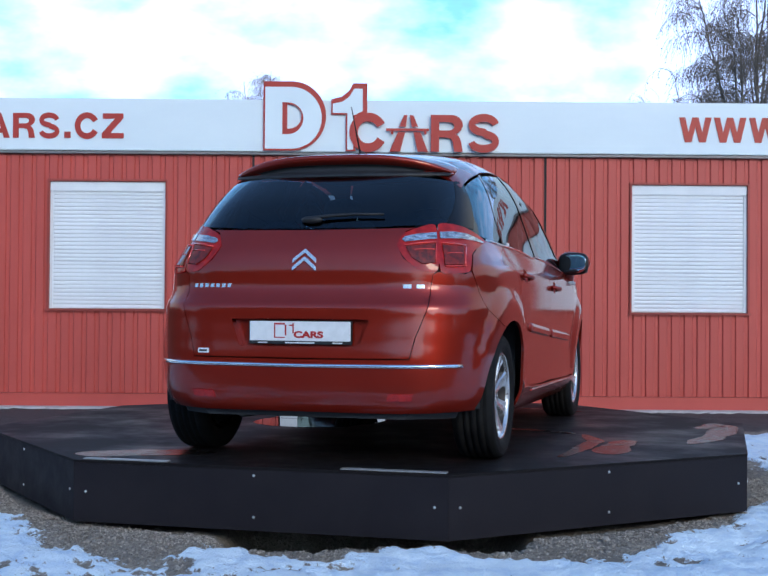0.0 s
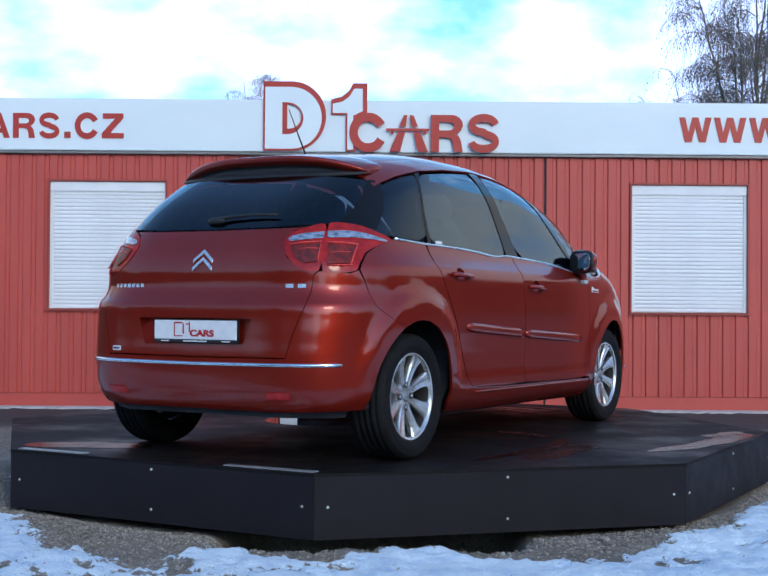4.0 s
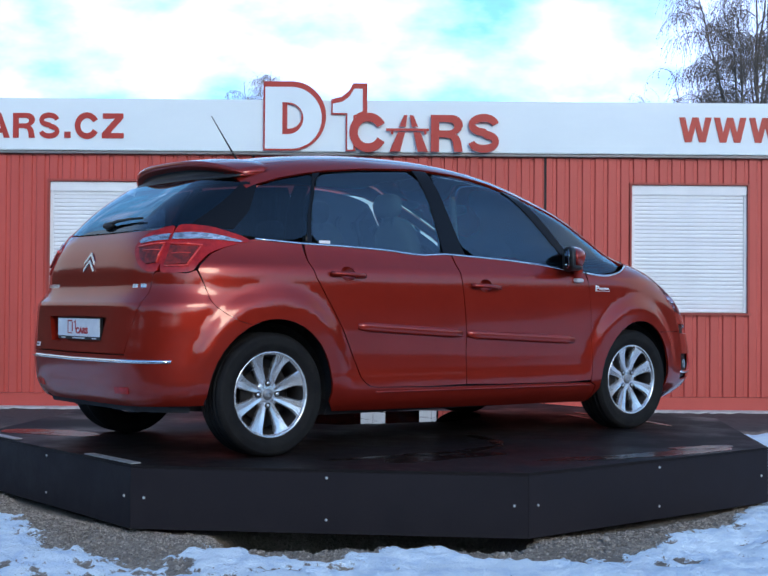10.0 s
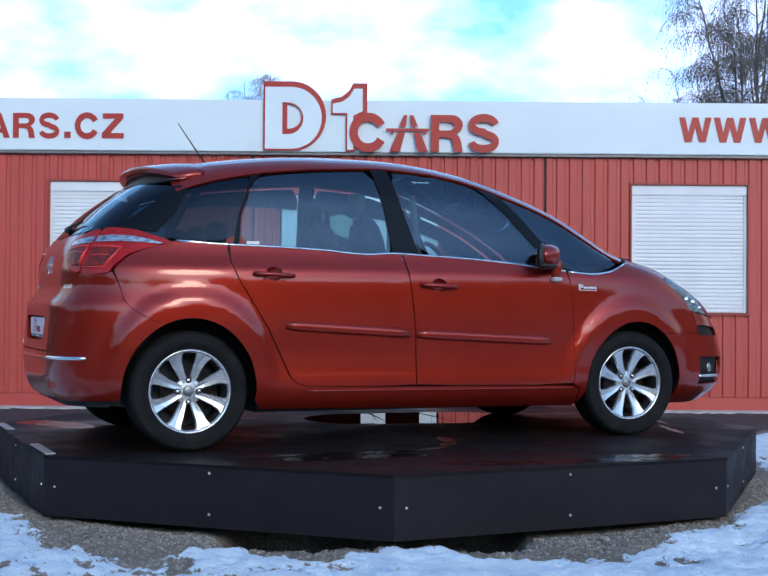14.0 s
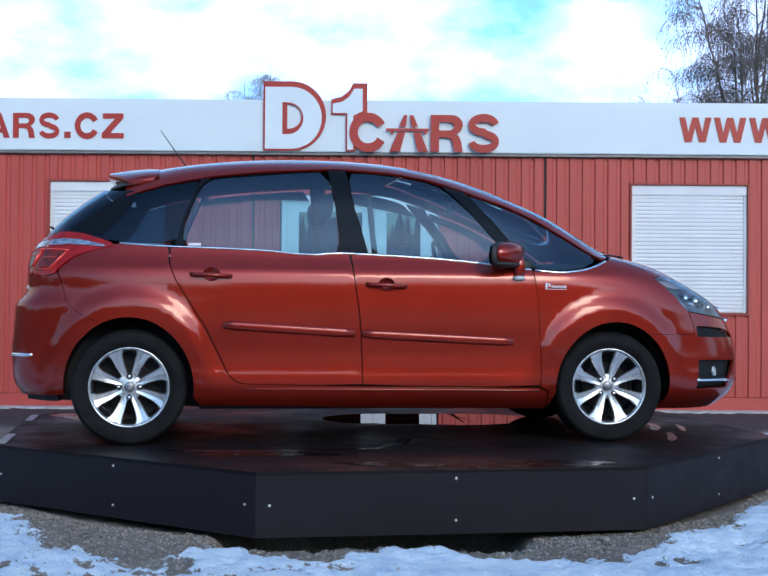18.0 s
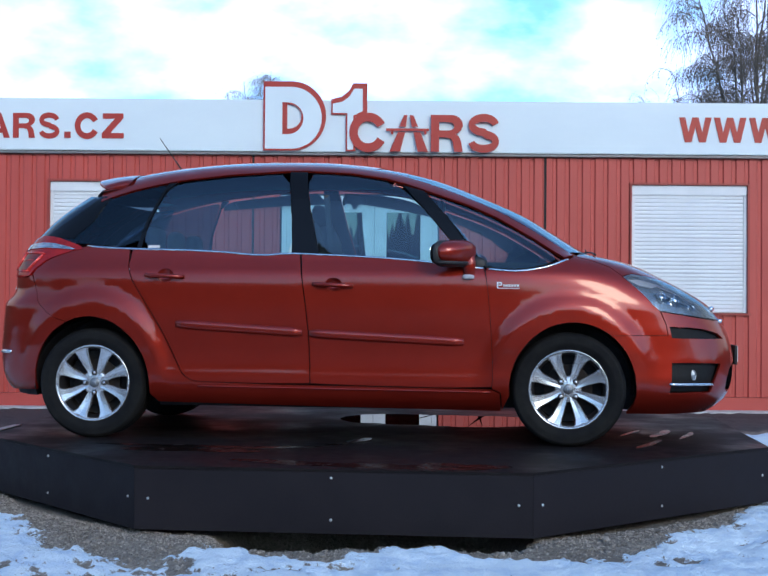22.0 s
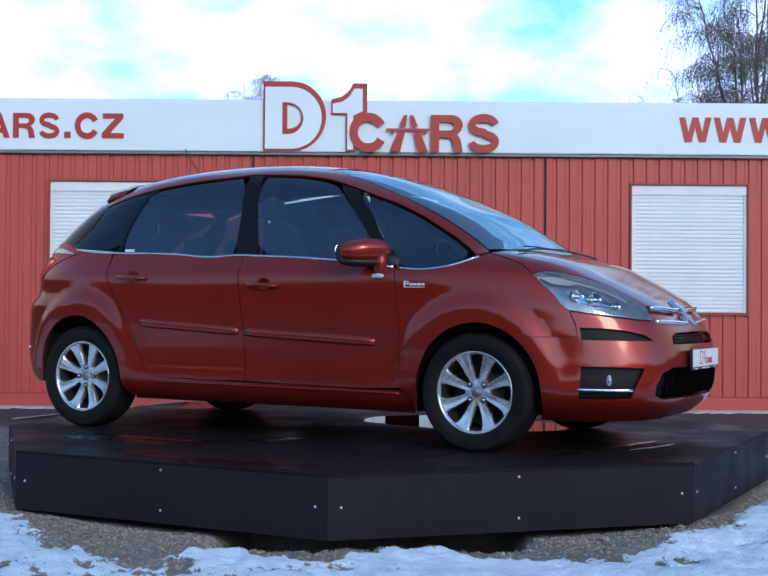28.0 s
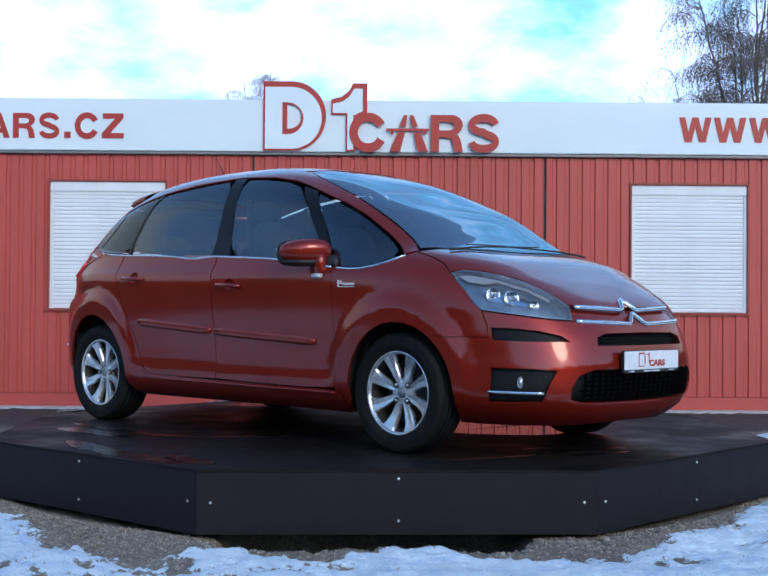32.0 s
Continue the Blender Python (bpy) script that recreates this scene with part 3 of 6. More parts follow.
def build_building():
    base = new("office_building")
    base.location = (0, 0, 0)
    tagged(base, "long red ribbed steel cabin office with white shutters", "building")
    low, high, plinth = -0.29, 2.345, -0.135
    wl, wr = (-3.434, -2.230, 0.738, 2.064), (2.617, 3.824, 0.738, 2.068)
    dr = (-1.022, 0.598, -0.235, 1.93)
    seams = (-7.4, -4.36, -1.321, 1.718, 4.757, 7.8)
    for s0, s1 in zip(seams, seams[1:]):
        a, b = s0 + 0.012, s1 - 0.012
        holes = [h for h in (wl, wr, dr) if s0 < h[0] < s1]
        if not holes:
            part("cladding", ribbed(a, b, plinth, high, s0), WALL, base)
        for h in holes:
            part("cladding", ribbed(a, h[0] - 0.02, plinth, high, s0), WALL, base)
            part("cladding", ribbed(h[1] + 0.02, b, plinth, high, s0), WALL, base)
            part("cladding", ribbed(h[0] - 0.02, h[1] + 0.02, h[3] + 0.022, high, s0), WALL, base)
            if h is not dr:
                part("cladding", ribbed(h[0] - 0.02, h[1] + 0.02, plinth, h[2] - 0.022, s0), WALL, base)
        part("base_rail", box(a, b if s0 != -1.321 else dr[0] - 0.01, FACE - 0.012, FACE + 0.06, low, plinth - 0.004, 0.004), WALL, base)
        if s0 == -1.321:
            part("base_rail", box(dr[1] + 0.01, b, FACE - 0.012, FACE + 0.06, low, plinth - 0.004, 0.004), WALL, base)
        part("seam_strip", box(s1 - 0.0115, s1 + 0.0115, FACE + 0.008, FACE + 0.06, low, high), SEAM, base)
    build_window(base, *wl)
    build_window(base, *wr)
    # entrance with two glazed leaves
    x0, x1, z0, z1 = dr
    fr = box(x0, x0 + 0.05, FACE - 0.004, FACE + 0.06, z0 - 0.05, z1)
    box(x1 - 0.05, x1, FACE - 0.004, FACE + 0.06, z0 - 0.05, z1, bm=fr)
    box(x0 + 0.05, x1 - 0.05, FACE - 0.004, FACE + 0.06, z1 - 0.06, z1, bm=fr)
    door = part("door", fr, DOOR_WHITE, base, "white framed double entrance door with dark glazing")
    for a, b in ((x0 + 0.052, -0.061), (-0.057, x1 - 0.052)):
        leaf = box(a, a + 0.125, FACE + 0.004, FACE + 0.055, z0, z1 - 0.062)
        box(b - 0.125, b, FACE + 0.004, FACE + 0.055, z0, z1 - 0.062, bm=leaf)
        box(a + 0.125, b - 0.125, FACE + 0.004, FACE + 0.055, z1 - 0.17, z1 - 0.062, bm=leaf)
        box(a + 0.125, b - 0.125, FACE + 0.004, FACE + 0.055, z0, z0 + 0.14, bm=leaf)
        part("door_leaf", leaf, DOOR_WHITE, door)
        part("pane", box(a + 0.125, b - 0.125, FACE + 0.026, FACE + 0.034, z0 + 0.14, z1 - 0.17), DOOR_GLASS, door)
    part("handle", tube([(-0.13, FACE - 0.03, 0.62), (-0.13, FACE - 0.045, 0.75), (-0.13, FACE - 0.03, 0.88)], 0.011), DARK_METAL, door)
    part("threshold", box(x0 - 0.02, x1 + 0.02, FACE - 0.03, FACE + 0.06, low, z0 - 0.052, 0.004), STRIP, base)
    # body of the cabins behind the cladding
    shell = box(-7.4, 7.8, 8.9, 9.0, low, 2.6)
    box(-7.4, -7.3, FACE + 0.07, 8.9, low, 2.6, bm=shell)
    box(7.7, 7.8, FACE + 0.07, 8.9, low, 2.6, bm=shell)
    box(-7.3, 7.7, FACE + 0.07, 8.9, 2.5, 2.6, bm=shell)
    box(-7.3, 7.7, FACE + 0.07, 8.9, low, low + 0.04, bm=shell)
    part("cabin_shell", shell, ROOM, base)
    part("flashing", box(-7.4, 7.8, FACE - 0.05, FACE + 0.06, high + 0.003, high + 0.03, 0.004), FLASHING, base, "grey flashing under the fascia")
    return base


def build_kerb():
    """A narrow pale concrete strip along the foot of the building."""
    rnd = random.Random(4)
    bm = bmesh.new()
    n = 240
    rows = []
    for i in range(n + 1):
        x = -7.4 + 15.2 * i / n
        front = FACE - 0.19 + rnd.uniform(-0.03, 0.03)
        rows.append([bm.verts.new(p) for p in ((x, front, -0.31), (x, front + 0.01, -0.272 + rnd.uniform(-0.004, 0.004)), (x, FACE - 0.014, -0.268), (x, FACE - 0.014, -0.31))])
    for a, b in zip(rows, rows[1:]):
        for k in range(3):
            bm.faces.new((a[k], b[k], b[k + 1], a[k + 1]))
    bm.faces.new(rows[0])
    bm.faces.new(rows[-1][::-1])
    bmesh.ops.recalc_face_normals(bm, faces=bm.faces[:])
    ob = link("pavement", bm, material("pale worn concrete", (0.40, 0.385, 0.37), 0.85, second=(0.56, 0.54, 0.53), scale=9, bump=0.3, bump_scale=60))
    tagged(ob, "narrow pale concrete strip along the red building", "pavement", kind="structure")


def half_round(x0, x1, z0, z1, steps=14):
    """Outline of a block with a straight left side and a round right side, in x and z."""
    h = (z1 - z0) / 2
    k = x1 - h * 0.98
    pts = [(x0, z0), (k, z0)]
    for i in range(1, steps):
        a = -math.pi / 2 + math.pi * i / steps
        pts.append((k + (x1 - k) * math.cos(a), z0 + h + h * math.sin(a)))
    return pts + [(k, z1), (x0, z1)]


def slab(outline, y0, y1, hole=None):
    """A plate in x and z with an optional hole, from y0 back to y1."""
    from mathutils.geometry import delaunay_2d_cdt
    pts = [Vector(p) for p in outline] + [Vector(p) for p in (hole or [])]
    n = len(outline)
    loops = [list(range(n))] + ([list(range(n, len(pts)))] if hole else [])
    edges = [(l[i], l[(i + 1) % len(l)]) for l in loops for i in range(len(l))]
    co, _, faces, *_ = delaunay_2d_cdt(pts, edges, [], 1, 1e-6)
    if hole:
        ring_pts = [Vector(p) for p in hole]
        faces = [fc for fc in faces if not within(sum((co[i] for i in fc), Vector((0, 0))) / len(fc), ring_pts)]
    bm = bmesh.new()
    fr = [bm.verts.new((p.x, y0, p.y)) for p in co]
    bk = [bm.verts.new((p.x, y1, p.y)) for p in co]
    for fc in faces:
        bm.faces.new([fr[i] for i in fc])
        bm.faces.new([bk[i] for i in fc][::-1])
    for l in loops:
        for i in range(len(l)):
            a, b = l[i], l[(i + 1) % len(l)]
            bm.faces.new((fr[a], fr[b], bk[b], bk[a]))
    bmesh.ops.recalc_face_normals(bm, faces=bm.faces[:])
    return bm


def stroke(points, wide):
    """Outline of a thick pen stroke along a line in the unit square."""
    left, right = [], []
    n = len(points)
    for i, (x, y) in enumerate(points):
        (ax, ay), (bx, by) = points[max(0, i - 1)], points[min(n - 1, i + 1)]
        d = math.hypot(bx - ax, by - ay)
        nx, ny = -(by - ay) / d * wide / 2, (bx - ax) / d * wide / 2
        left.append((x + nx, y + ny))
        right.append((x - nx, y - ny))
    return right + left[::-1]


def bow(cx, cy, rx, ry, a0, a1, n=14):
    return [(cx + rx * math.cos(radians(a0 + (a1 - a0) * i / n)), cy + ry * math.sin(radians(a0 + (a1 - a0) * i / n))) for i in range(n + 1)]


# heavy grotesque capitals in the unit square: outline and inner hole
GLYPHS = {
    "W": ([(0, 1), (0.19, 1), (0.285, 0.40), (0.405, 1), (0.595, 1), (0.715, 0.40), (0.81, 1), (1, 1), (0.82, 0), (0.62, 0), (0.50, 0.60), (0.38, 0), (0.18, 0)], None),
    "A": ([(0, 0), (0.24, 0), (0.30, 0.20), (0.70, 0.20), (0.76, 0), (1, 0), (0.635, 1), (0.365, 1)], [(0.365, 0.38), (0.635, 0.38), (0.50, 0.80)]),
    "R": ([(0, 0), (0.25, 0), (0.25, 0.39), (0.46, 0.39), (0.60, 0.36), (0.66, 0.26), (0.70, 0), (0.96, 0), (0.91, 0.28), (0.84, 0.42), (0.76, 0.48)] + bow(0.62, 0.735, 0.34, 0.265, -55, 90, 10) + [(0, 1)],
          [(0.25, 0.58), (0.55, 0.58)] + bow(0.55, 0.695, 0.15, 0.115, -80, 80, 8) + [(0.55, 0.81), (0.25, 0.81)]),
    "S": (stroke(bow(0.50, 0.715, 0.37, 0.185, 5, 270, 22) + bow(0.50, 0.285, 0.38, 0.185, 90, -175, 22)[1:], 0.205), None),
    "C": (stroke(bow(0.50, 0.50, 0.385, 0.395, 28, 332, 34), 0.225), None),
    "Z": ([(0, 0), (1, 0), (1, 0.21), (0.38, 0.21), (0.98, 0.80), (0.98, 1), (0.04, 1), (0.04, 0.79), (0.60, 0.79), (0, 0.20)], None),
    ".": ([(0, 0), (1, 0), (1, 1), (0, 1)], None),
}


def build_sign():
    base = new("fascia_sign")
    base.location = (0, FACE, 2.4)
    tagged(base, "long white roof fascia board with red lettering", "sign board")

    def put(name, bm, mat, label=""):
        bm.transform(Matrix.Translation((0, -FACE, -2.4)))
        return part(name, bm, mat, base, label)

    put("board", box(-7.4, 7.8, FACE - 0.07, FACE + 0.05, 2.378, 2.915, 0.006), FASCIA)
    y = FACE - 0.075

    def letter(ch, x0, x1, z0, z1, yy, deep):
        outer, hole = GLYPHS[ch]
        fit = lambda l: [(x0 + u * (x1 - x0), z0 + v * (z1 - z0)) for u, v in l]
        put("letter", slab(fit(outer), yy - deep / 2, yy + deep / 2, fit(hole) if hole else None), SIGN_RED)

    for x0 in (3.090, 3.451, 3.816):
        letter("W", x0, x0 + 0.336, 2.506, 2.764, y, 0.008)
    for ch, x0, x1, z0, z1 in (("A", -4.088, -3.834, 2.500, 2.758), ("R", -3.802, -3.566, 2.500, 2.758), ("S", -3.536, -3.320, 2.495, 2.764), (".", -3.271, -3.206, 2.502, 2.568), ("C", -3.164, -2.911, 2.495, 2.767), ("Z", -2.884, -2.658, 2.502, 2.760)):
        letter(ch, x0, x1, z0, z1, y, 0.008)
    # the word in the middle, its second letter a motorway under a bridge
    for ch, x0, x1, z0, z1 in (("C", -0.326, 0.066, 2.378, 2.780), ("R", 0.517, 0.861, 2.384, 2.764), ("S", 0.897, 1.228, 2.378, 2.778)):
        letter(ch, x0, x1, z0, z1, FACE - 0.106, 0.014)
    road = [slab(l, FACE - 0.113, FACE - 0.099) for l in (
        [(0.091, 2.383), (0.200, 2.383), (0.252, 2.585), (0.178, 2.585)],
        [(0.382, 2.383), (0.488, 2.383), (0.410, 2.585), (0.338, 2.585)],
        [(0.190, 2.640), (0.258, 2.640), (0.275, 2.760), (0.238, 2.760)],
        [(0.318, 2.640), (0.385, 2.640), (0.335, 2.760), (0.298, 2.760)],
        [(0.054, 2.596), (0.498, 2.596), (0.498, 2.622), (0.054, 2.622)],
        [(0.105, 2.562), (0.130, 2.562), (0.130, 2.595), (0.105, 2.595)],
        [(0.448, 2.562), (0.472, 2.562), (0.472, 2.595), (0.448, 2.595)])]
    for bm in road:
        put("road_shape", bm, SIGN_RED)
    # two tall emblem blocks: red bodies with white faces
    out = half_round(-1.214, -0.566, 2.388, 3.104, 22)
    hole = half_round(-0.968, -0.822, 2.614, 2.868, 14)
    put("emblem", slab(out, FACE - 0.094, FACE - 0.0705, hole), SIGN_RED, "tall red emblem block with a white face")
    face = half_round(-1.196, -0.610, 2.406, 3.046, 22)
    face_hole = half_round(-1.018, -0.800, 2.556, 2.886, 14)
    put("emblem_face", slab(face, FACE - 0.098, FACE - 0.0942, face_hole), FASCIA)
    one = [(-0.362, 2.386), (-0.262, 2.386), (-0.262, 2.740), (-0.142, 2.790), (-0.142, 3.088), (-0.286, 3.088), (-0.330, 3.010), (-0.405, 2.950), (-0.512, 2.922), (-0.512, 2.764), (-0.362, 2.764)]
    put("emblem", slab(one, FACE - 0.094, FACE - 0.0705), SIGN_RED, "tall red emblem pillar with a white face")
    face = [(-0.346, 2.402), (-0.284, 2.402), (-0.284, 2.752), (-0.188, 2.802), (-0.188, 3.032), (-0.276, 3.032), (-0.325, 2.952), (-0.40, 2.897), (-0.498, 2.876), (-0.498, 2.780), (-0.346, 2.780)]
    put("emblem_face", slab(face, FACE - 0.098, FACE - 0.0942), FASCIA)
    return base


# ---- far things ----
def tree(x, y, height, seed, spread=0.26, stems=7, twigs=7000, first=0.30):
    """A bare birch: several rising stems, arching side limbs and many hanging twigs."""
    rnd = random.Random(seed)
    base = new("birch_tree")
    base.location = (x, y, -0.3)
    tagged(base, "bare winter birch with fine drooping twigs", "tree")
    wood = bmesh.new()
    fine = bmesh.new()
    fork = height * first
    tube([Vector((0.06 * math.sin(i + seed), 0.05 * math.cos(i), fork * i / 5)) for i in range(6)], height * 0.017, 9, wood, 0.8)
    tips = []
    for k in range(stems):
        a = 2 * math.pi * k / stems + rnd.uniform(-0.4, 0.4)
        reach = height * spread * rnd.uniform(0.25, 1.0) if k else 0.4
        top = height * rnd.uniform(0.74, 1.0) if k else height
        pts = []
        for i in range(11):
            u = i / 10
            w = reach * u ** 1.15
            pts.append(Vector((math.cos(a) * w + rnd.gauss(0, .05), math.sin(a) * w + rnd.gauss(0, .05), fork + (top - fork) * u)))
        tube(pts, height * 0.0055, 6, wood, 0.15)
        for b in range(15):
            u = rnd.uniform(0.12, 0.98)
            i = min(9, int(u * 10))
            p = pts[i].lerp(pts[i + 1], u * 10 - i)
            c = a + rnd.gauss(0, 1.1)
            d = Vector((math.cos(c), math.sin(c), rnd.uniform(0.9, 2.0))).normalized()
            size = height * 0.17 * (1.25 - u) * rnd.uniform(0.6, 1.2) + 0.3
            limb = [p]
            for s in range(6):
                d = (d + Vector((rnd.gauss(0, .12), rnd.gauss(0, .12), -0.26))).normalized()
                limb.append(limb[-1] + d * size / 6)
            tube(limb, 0.020 * (1.3 - u) + 0.006, 4, wood, 0.3)
            tips += limb[2:] + limb[4:]
    for k in range(twigs):
        p = rnd.choice(tips) + Vector((rnd.gauss(0, .07), rnd.gauss(0, .07), rnd.gauss(0, .05)))
        d = Vector((rnd.gauss(0, 1), rnd.gauss(0, 1), rnd.uniform(-0.1, 1.0))).normalized()
        size = rnd.uniform(0.3, 1.15)
        w = rnd.uniform(0.003, 0.0065)
        q = Vector((rnd.gauss(0, 1), rnd.gauss(0, 1), 0)).normalized()
        pts = [p]
        for s in range(5):
            d = (d + Vector((rnd.gauss(0, .2), rnd.gauss(0, .2), -0.55))).normalized()
            pts.append(pts[-1] + d * size / 5)
        last = None
        for s, c in enumerate(pts):
            ww = w * (1 - 0.5 * s / 5)
            pair = (fine.verts.new(c - q * ww), fine.verts.new(c + q * ww))
            if last:
                fine.faces.new((last[0], last[1], pair[1], pair[0]))
            last = pair
        if k % 2 == 0:
            for s in range(2, 6):
                c = pts[s] + Vector((rnd.gauss(0, .03), rnd.gauss(0, .03), -0.02))
                e = rnd.uniform(0.012, 0.028)
                u = Vector((rnd.gauss(0, 1), rnd.gauss(0, 1), rnd.gauss(0, .4))).normalized() * e
                fine.faces.new([fine.verts.new(c - u), fine.verts.new(c + Vector((0, 0, -2.2 * e)) + u * .2), fine.verts.new(c + u)])
    part("trunk", wood, BARK, base, "pale trunk and limbs", True)
    part("crown", fine, TWIG, base, "fine brown hanging twigs")
    return base


def build_far_woods():
    """A dark ring of trees round the yard, seen mirrored in the car."""
    rnd = random.Random(12)
    bm = bmesh.new()
    for k in range(640):
        a = radians(-35 - 290 * k / 639 + rnd.uniform(-0.2, 0.2) + 90)
        far = 62 + 4 * math.sin(3 * a) + rnd.uniform(-5, 5)
        x, y = far * math.cos(a), far * math.sin(a)
        h = 8.6 + 1.6 * math.sin(5 * a) + 0.8 * math.sin(17 * a) + rnd.uniform(-0.7, 0.7)
        for layer in range(6):
            z0 = -0.4 + h * layer / 6.5
            r = (h * 0.26) * (1 - layer / 6.9) * rnd.uniform(0.85, 1.15)
            tip = bm.verts.new((x, y, z0 + h * 0.34))
            rim = [bm.verts.new((x + r * (1 if i % 2 else 0.72) * math.cos(i * math.pi / 6), y + r * (1 if i % 2 else 0.72) * math.sin(i * math.pi / 6), z0 + rnd.uniform(-0.15, 0.15))) for i in range(12)]
            for i in range(12):
                bm.faces.new((rim[i], rim[(i + 1) % 12], tip))
    # added unseen wall behind the trunks, so no pale gaps mirror in the car
    gap_screen = []
    for k in range(361):
        a = radians(-35 - 290 * k / 360 + 90)
        x, y = 67 * math.cos(a), 67 * math.sin(a)
        gap_screen.append((bm.verts.new((x, y, -0.5)), bm.verts.new((x, y, 6.0 + 0.8 * math.sin(5 * a) + rnd.uniform(-0.5, 0.5)))))
    for (a, b), (c, d) in zip(gap_screen, gap_screen[1:]):
        bm.faces.new((a, c, d, b))
    ob = link("far_woods", bm, material("dark spruce", (0.020, 0.030, 0.018), 0.9, second=(0.035, 0.045, 0.026), scale=1.5))
    tagged(ob, "dark line of distant spruces", "woods", kind="stuff")


def build_clouds():
    """A wide sheet of broken cloud, far behind everything, that drifts to the right."""
    bm = bmesh.new()
    rows, cols = 12, 40
    grid = [[bm.verts.new((2400 * (c / cols - 0.5), -90 * (2 * c / cols - 1) ** 2, 1150 * r / rows - 20)) for c in range(cols + 1)] for r in range(rows + 1)]
    for r in range(rows):
        for c in range(cols):
            bm.faces.new((grid[r][c], grid[r][c + 1], grid[r + 1][c + 1], grid[r + 1][c]))
    m = bpy.data.materials.new("drifting cloud")
    m.use_nodes = True
    t = m.node_tree
    t.nodes.remove(t.nodes["Principled BSDF"])
    co = t.nodes.new("ShaderNodeTexCoord")
    mp = t.nodes.new("ShaderNodeMapping")
    mp.inputs["Scale"].default_value = (0.0062, 0.0062, 0.0125)
    mp.inputs["Location"].default_value = CLOUD_SHIFT
    n = t.nodes.new("ShaderNodeTexNoise")
    n.inputs["Scale"].default_value, n.inputs["Detail"].default_value, n.inputs["Roughness"].default_value = 1.0, 9, 0.50
    r = t.nodes.new("ShaderNodeValToRGB")
    r.color_ramp.elements[0].position, r.color_ramp.elements[1].position = 0.335, 0.52
    r.color_ramp.elements[0].color, r.color_ramp.elements[1].color = (0.19, 0.53, 0.98, 1), (0.57, 0.74, 1.18, 1)
    em = t.nodes.new("ShaderNodeEmission")
    em.inputs["Strength"].default_value = 1.8
    t.links.new(co.outputs["Object"], mp.inputs["Vector"])
    t.links.new(mp.outputs["Vector"], n.inputs["Vector"])
    # the cloud thins out to deep blue higher up
    height = t.nodes.new("ShaderNodeSeparateXYZ")
    clear = t.nodes.new("ShaderNodeMapRange")
    for slot, value in (("From Min", 360), ("From Max", 600), ("To Min", 0.0), ("To Max", -0.19)):
        clear.inputs[slot].default_value = value
    cover = t.nodes.new("ShaderNodeMath")
    cover.operation = "ADD"
    t.links.new(co.outputs["Object"], height.inputs["Vector"])
    t.links.new(height.outputs["Z"], clear.inputs["Value"])
    t.links.new(clear.outputs["Result"], cover.inputs[0])
    t.links.new(n.outputs["Fac"], cover.inputs[1])
    deep = r.color_ramp.elements.new(0.20)
    deep.color = (0.19, 0.37, 0.70, 1)
    t.links.new(cover.outputs["Value"], r.inputs["Fac"])
    t.links.new(r.outputs["Color"], em.inputs["Color"])
    t.links.new(em.outputs["Emission"], t.nodes["Material Output"].inputs["Surface"])
    ob = link("cloud_backdrop", bm, m)
    tagged(ob, "bright broken cloud with pale blue gaps", "sky", kind="structure")
    return ob


CLOUD_SHIFT = (3.1, 0.0, 1.7)


# ---- car ----
FRONT=((.18,2.02),(.22,2.075),(.27,2.122),(.36,2.158),(.48,2.168),(.60,2.147),(.68,2.112),(.74,2.072),(.80,2.015),(.90,1.852),(.96,1.73),(1.02,1.60),(1.06,1.47),(1.09,1.34),(1.19,1.165),(1.32,.955),(1.43,.715),(1.52,.50),(1.58,.31),(1.62,.12),(1.65,-.12),(1.668,-.45))
REAR=((.18,-2.06),(.25,-2.15),(.31,-2.195),(.39,-2.218),(.50,-2.226),(.62,-2.217),(.72,-2.210),(.77,-2.208),(.792,-2.200),(.822,-2.168),(.88,-2.146),(.95,-2.144),(1.03,-2.130),(1.10,-2.100),(1.15,-2.066),(1.20,-2.026),(1.30,-1.928),(1.40,-1.80),(1.51,-1.63),(1.56,-1.50),(1.60,-1.32),(1.64,-1.02),(1.66,-.75),(1.668,-.55))
WIDE=((.18,.785),(.22,.838),(.28,.886),(.33,.901),(.38,.9025),(.44,.8985),(.50,.8985),(.58,.9035),(.68,.912),(.80,.914),(.88,.914),(.94,.911),(.965,.906),(.985,.895),(1.01,.876),(1.04,.856),(1.07,.841),(1.13,.819),(1.2,.796),(1.3,.761),(1.4,.725),(1.5,.668),(1.55,.628),(1.59,.575),(1.62,.505),(1.645,.40),(1.66,.24),(1.668,.06))
NF=((.18,3.9),(.35,4.2),(.68,3.9),(.8,4.1),(.95,4.5),(1.05,5.0),(1.15,4.5),(1.4,4.0),(1.66,2.6))
NR=((.18,5.2),(.5,6.2),(.75,6.0),(.86,5.6),(1.0,5.6),(1.1,5.5),(1.25,5.4),(1.4,5.0),(1.66,2.6))
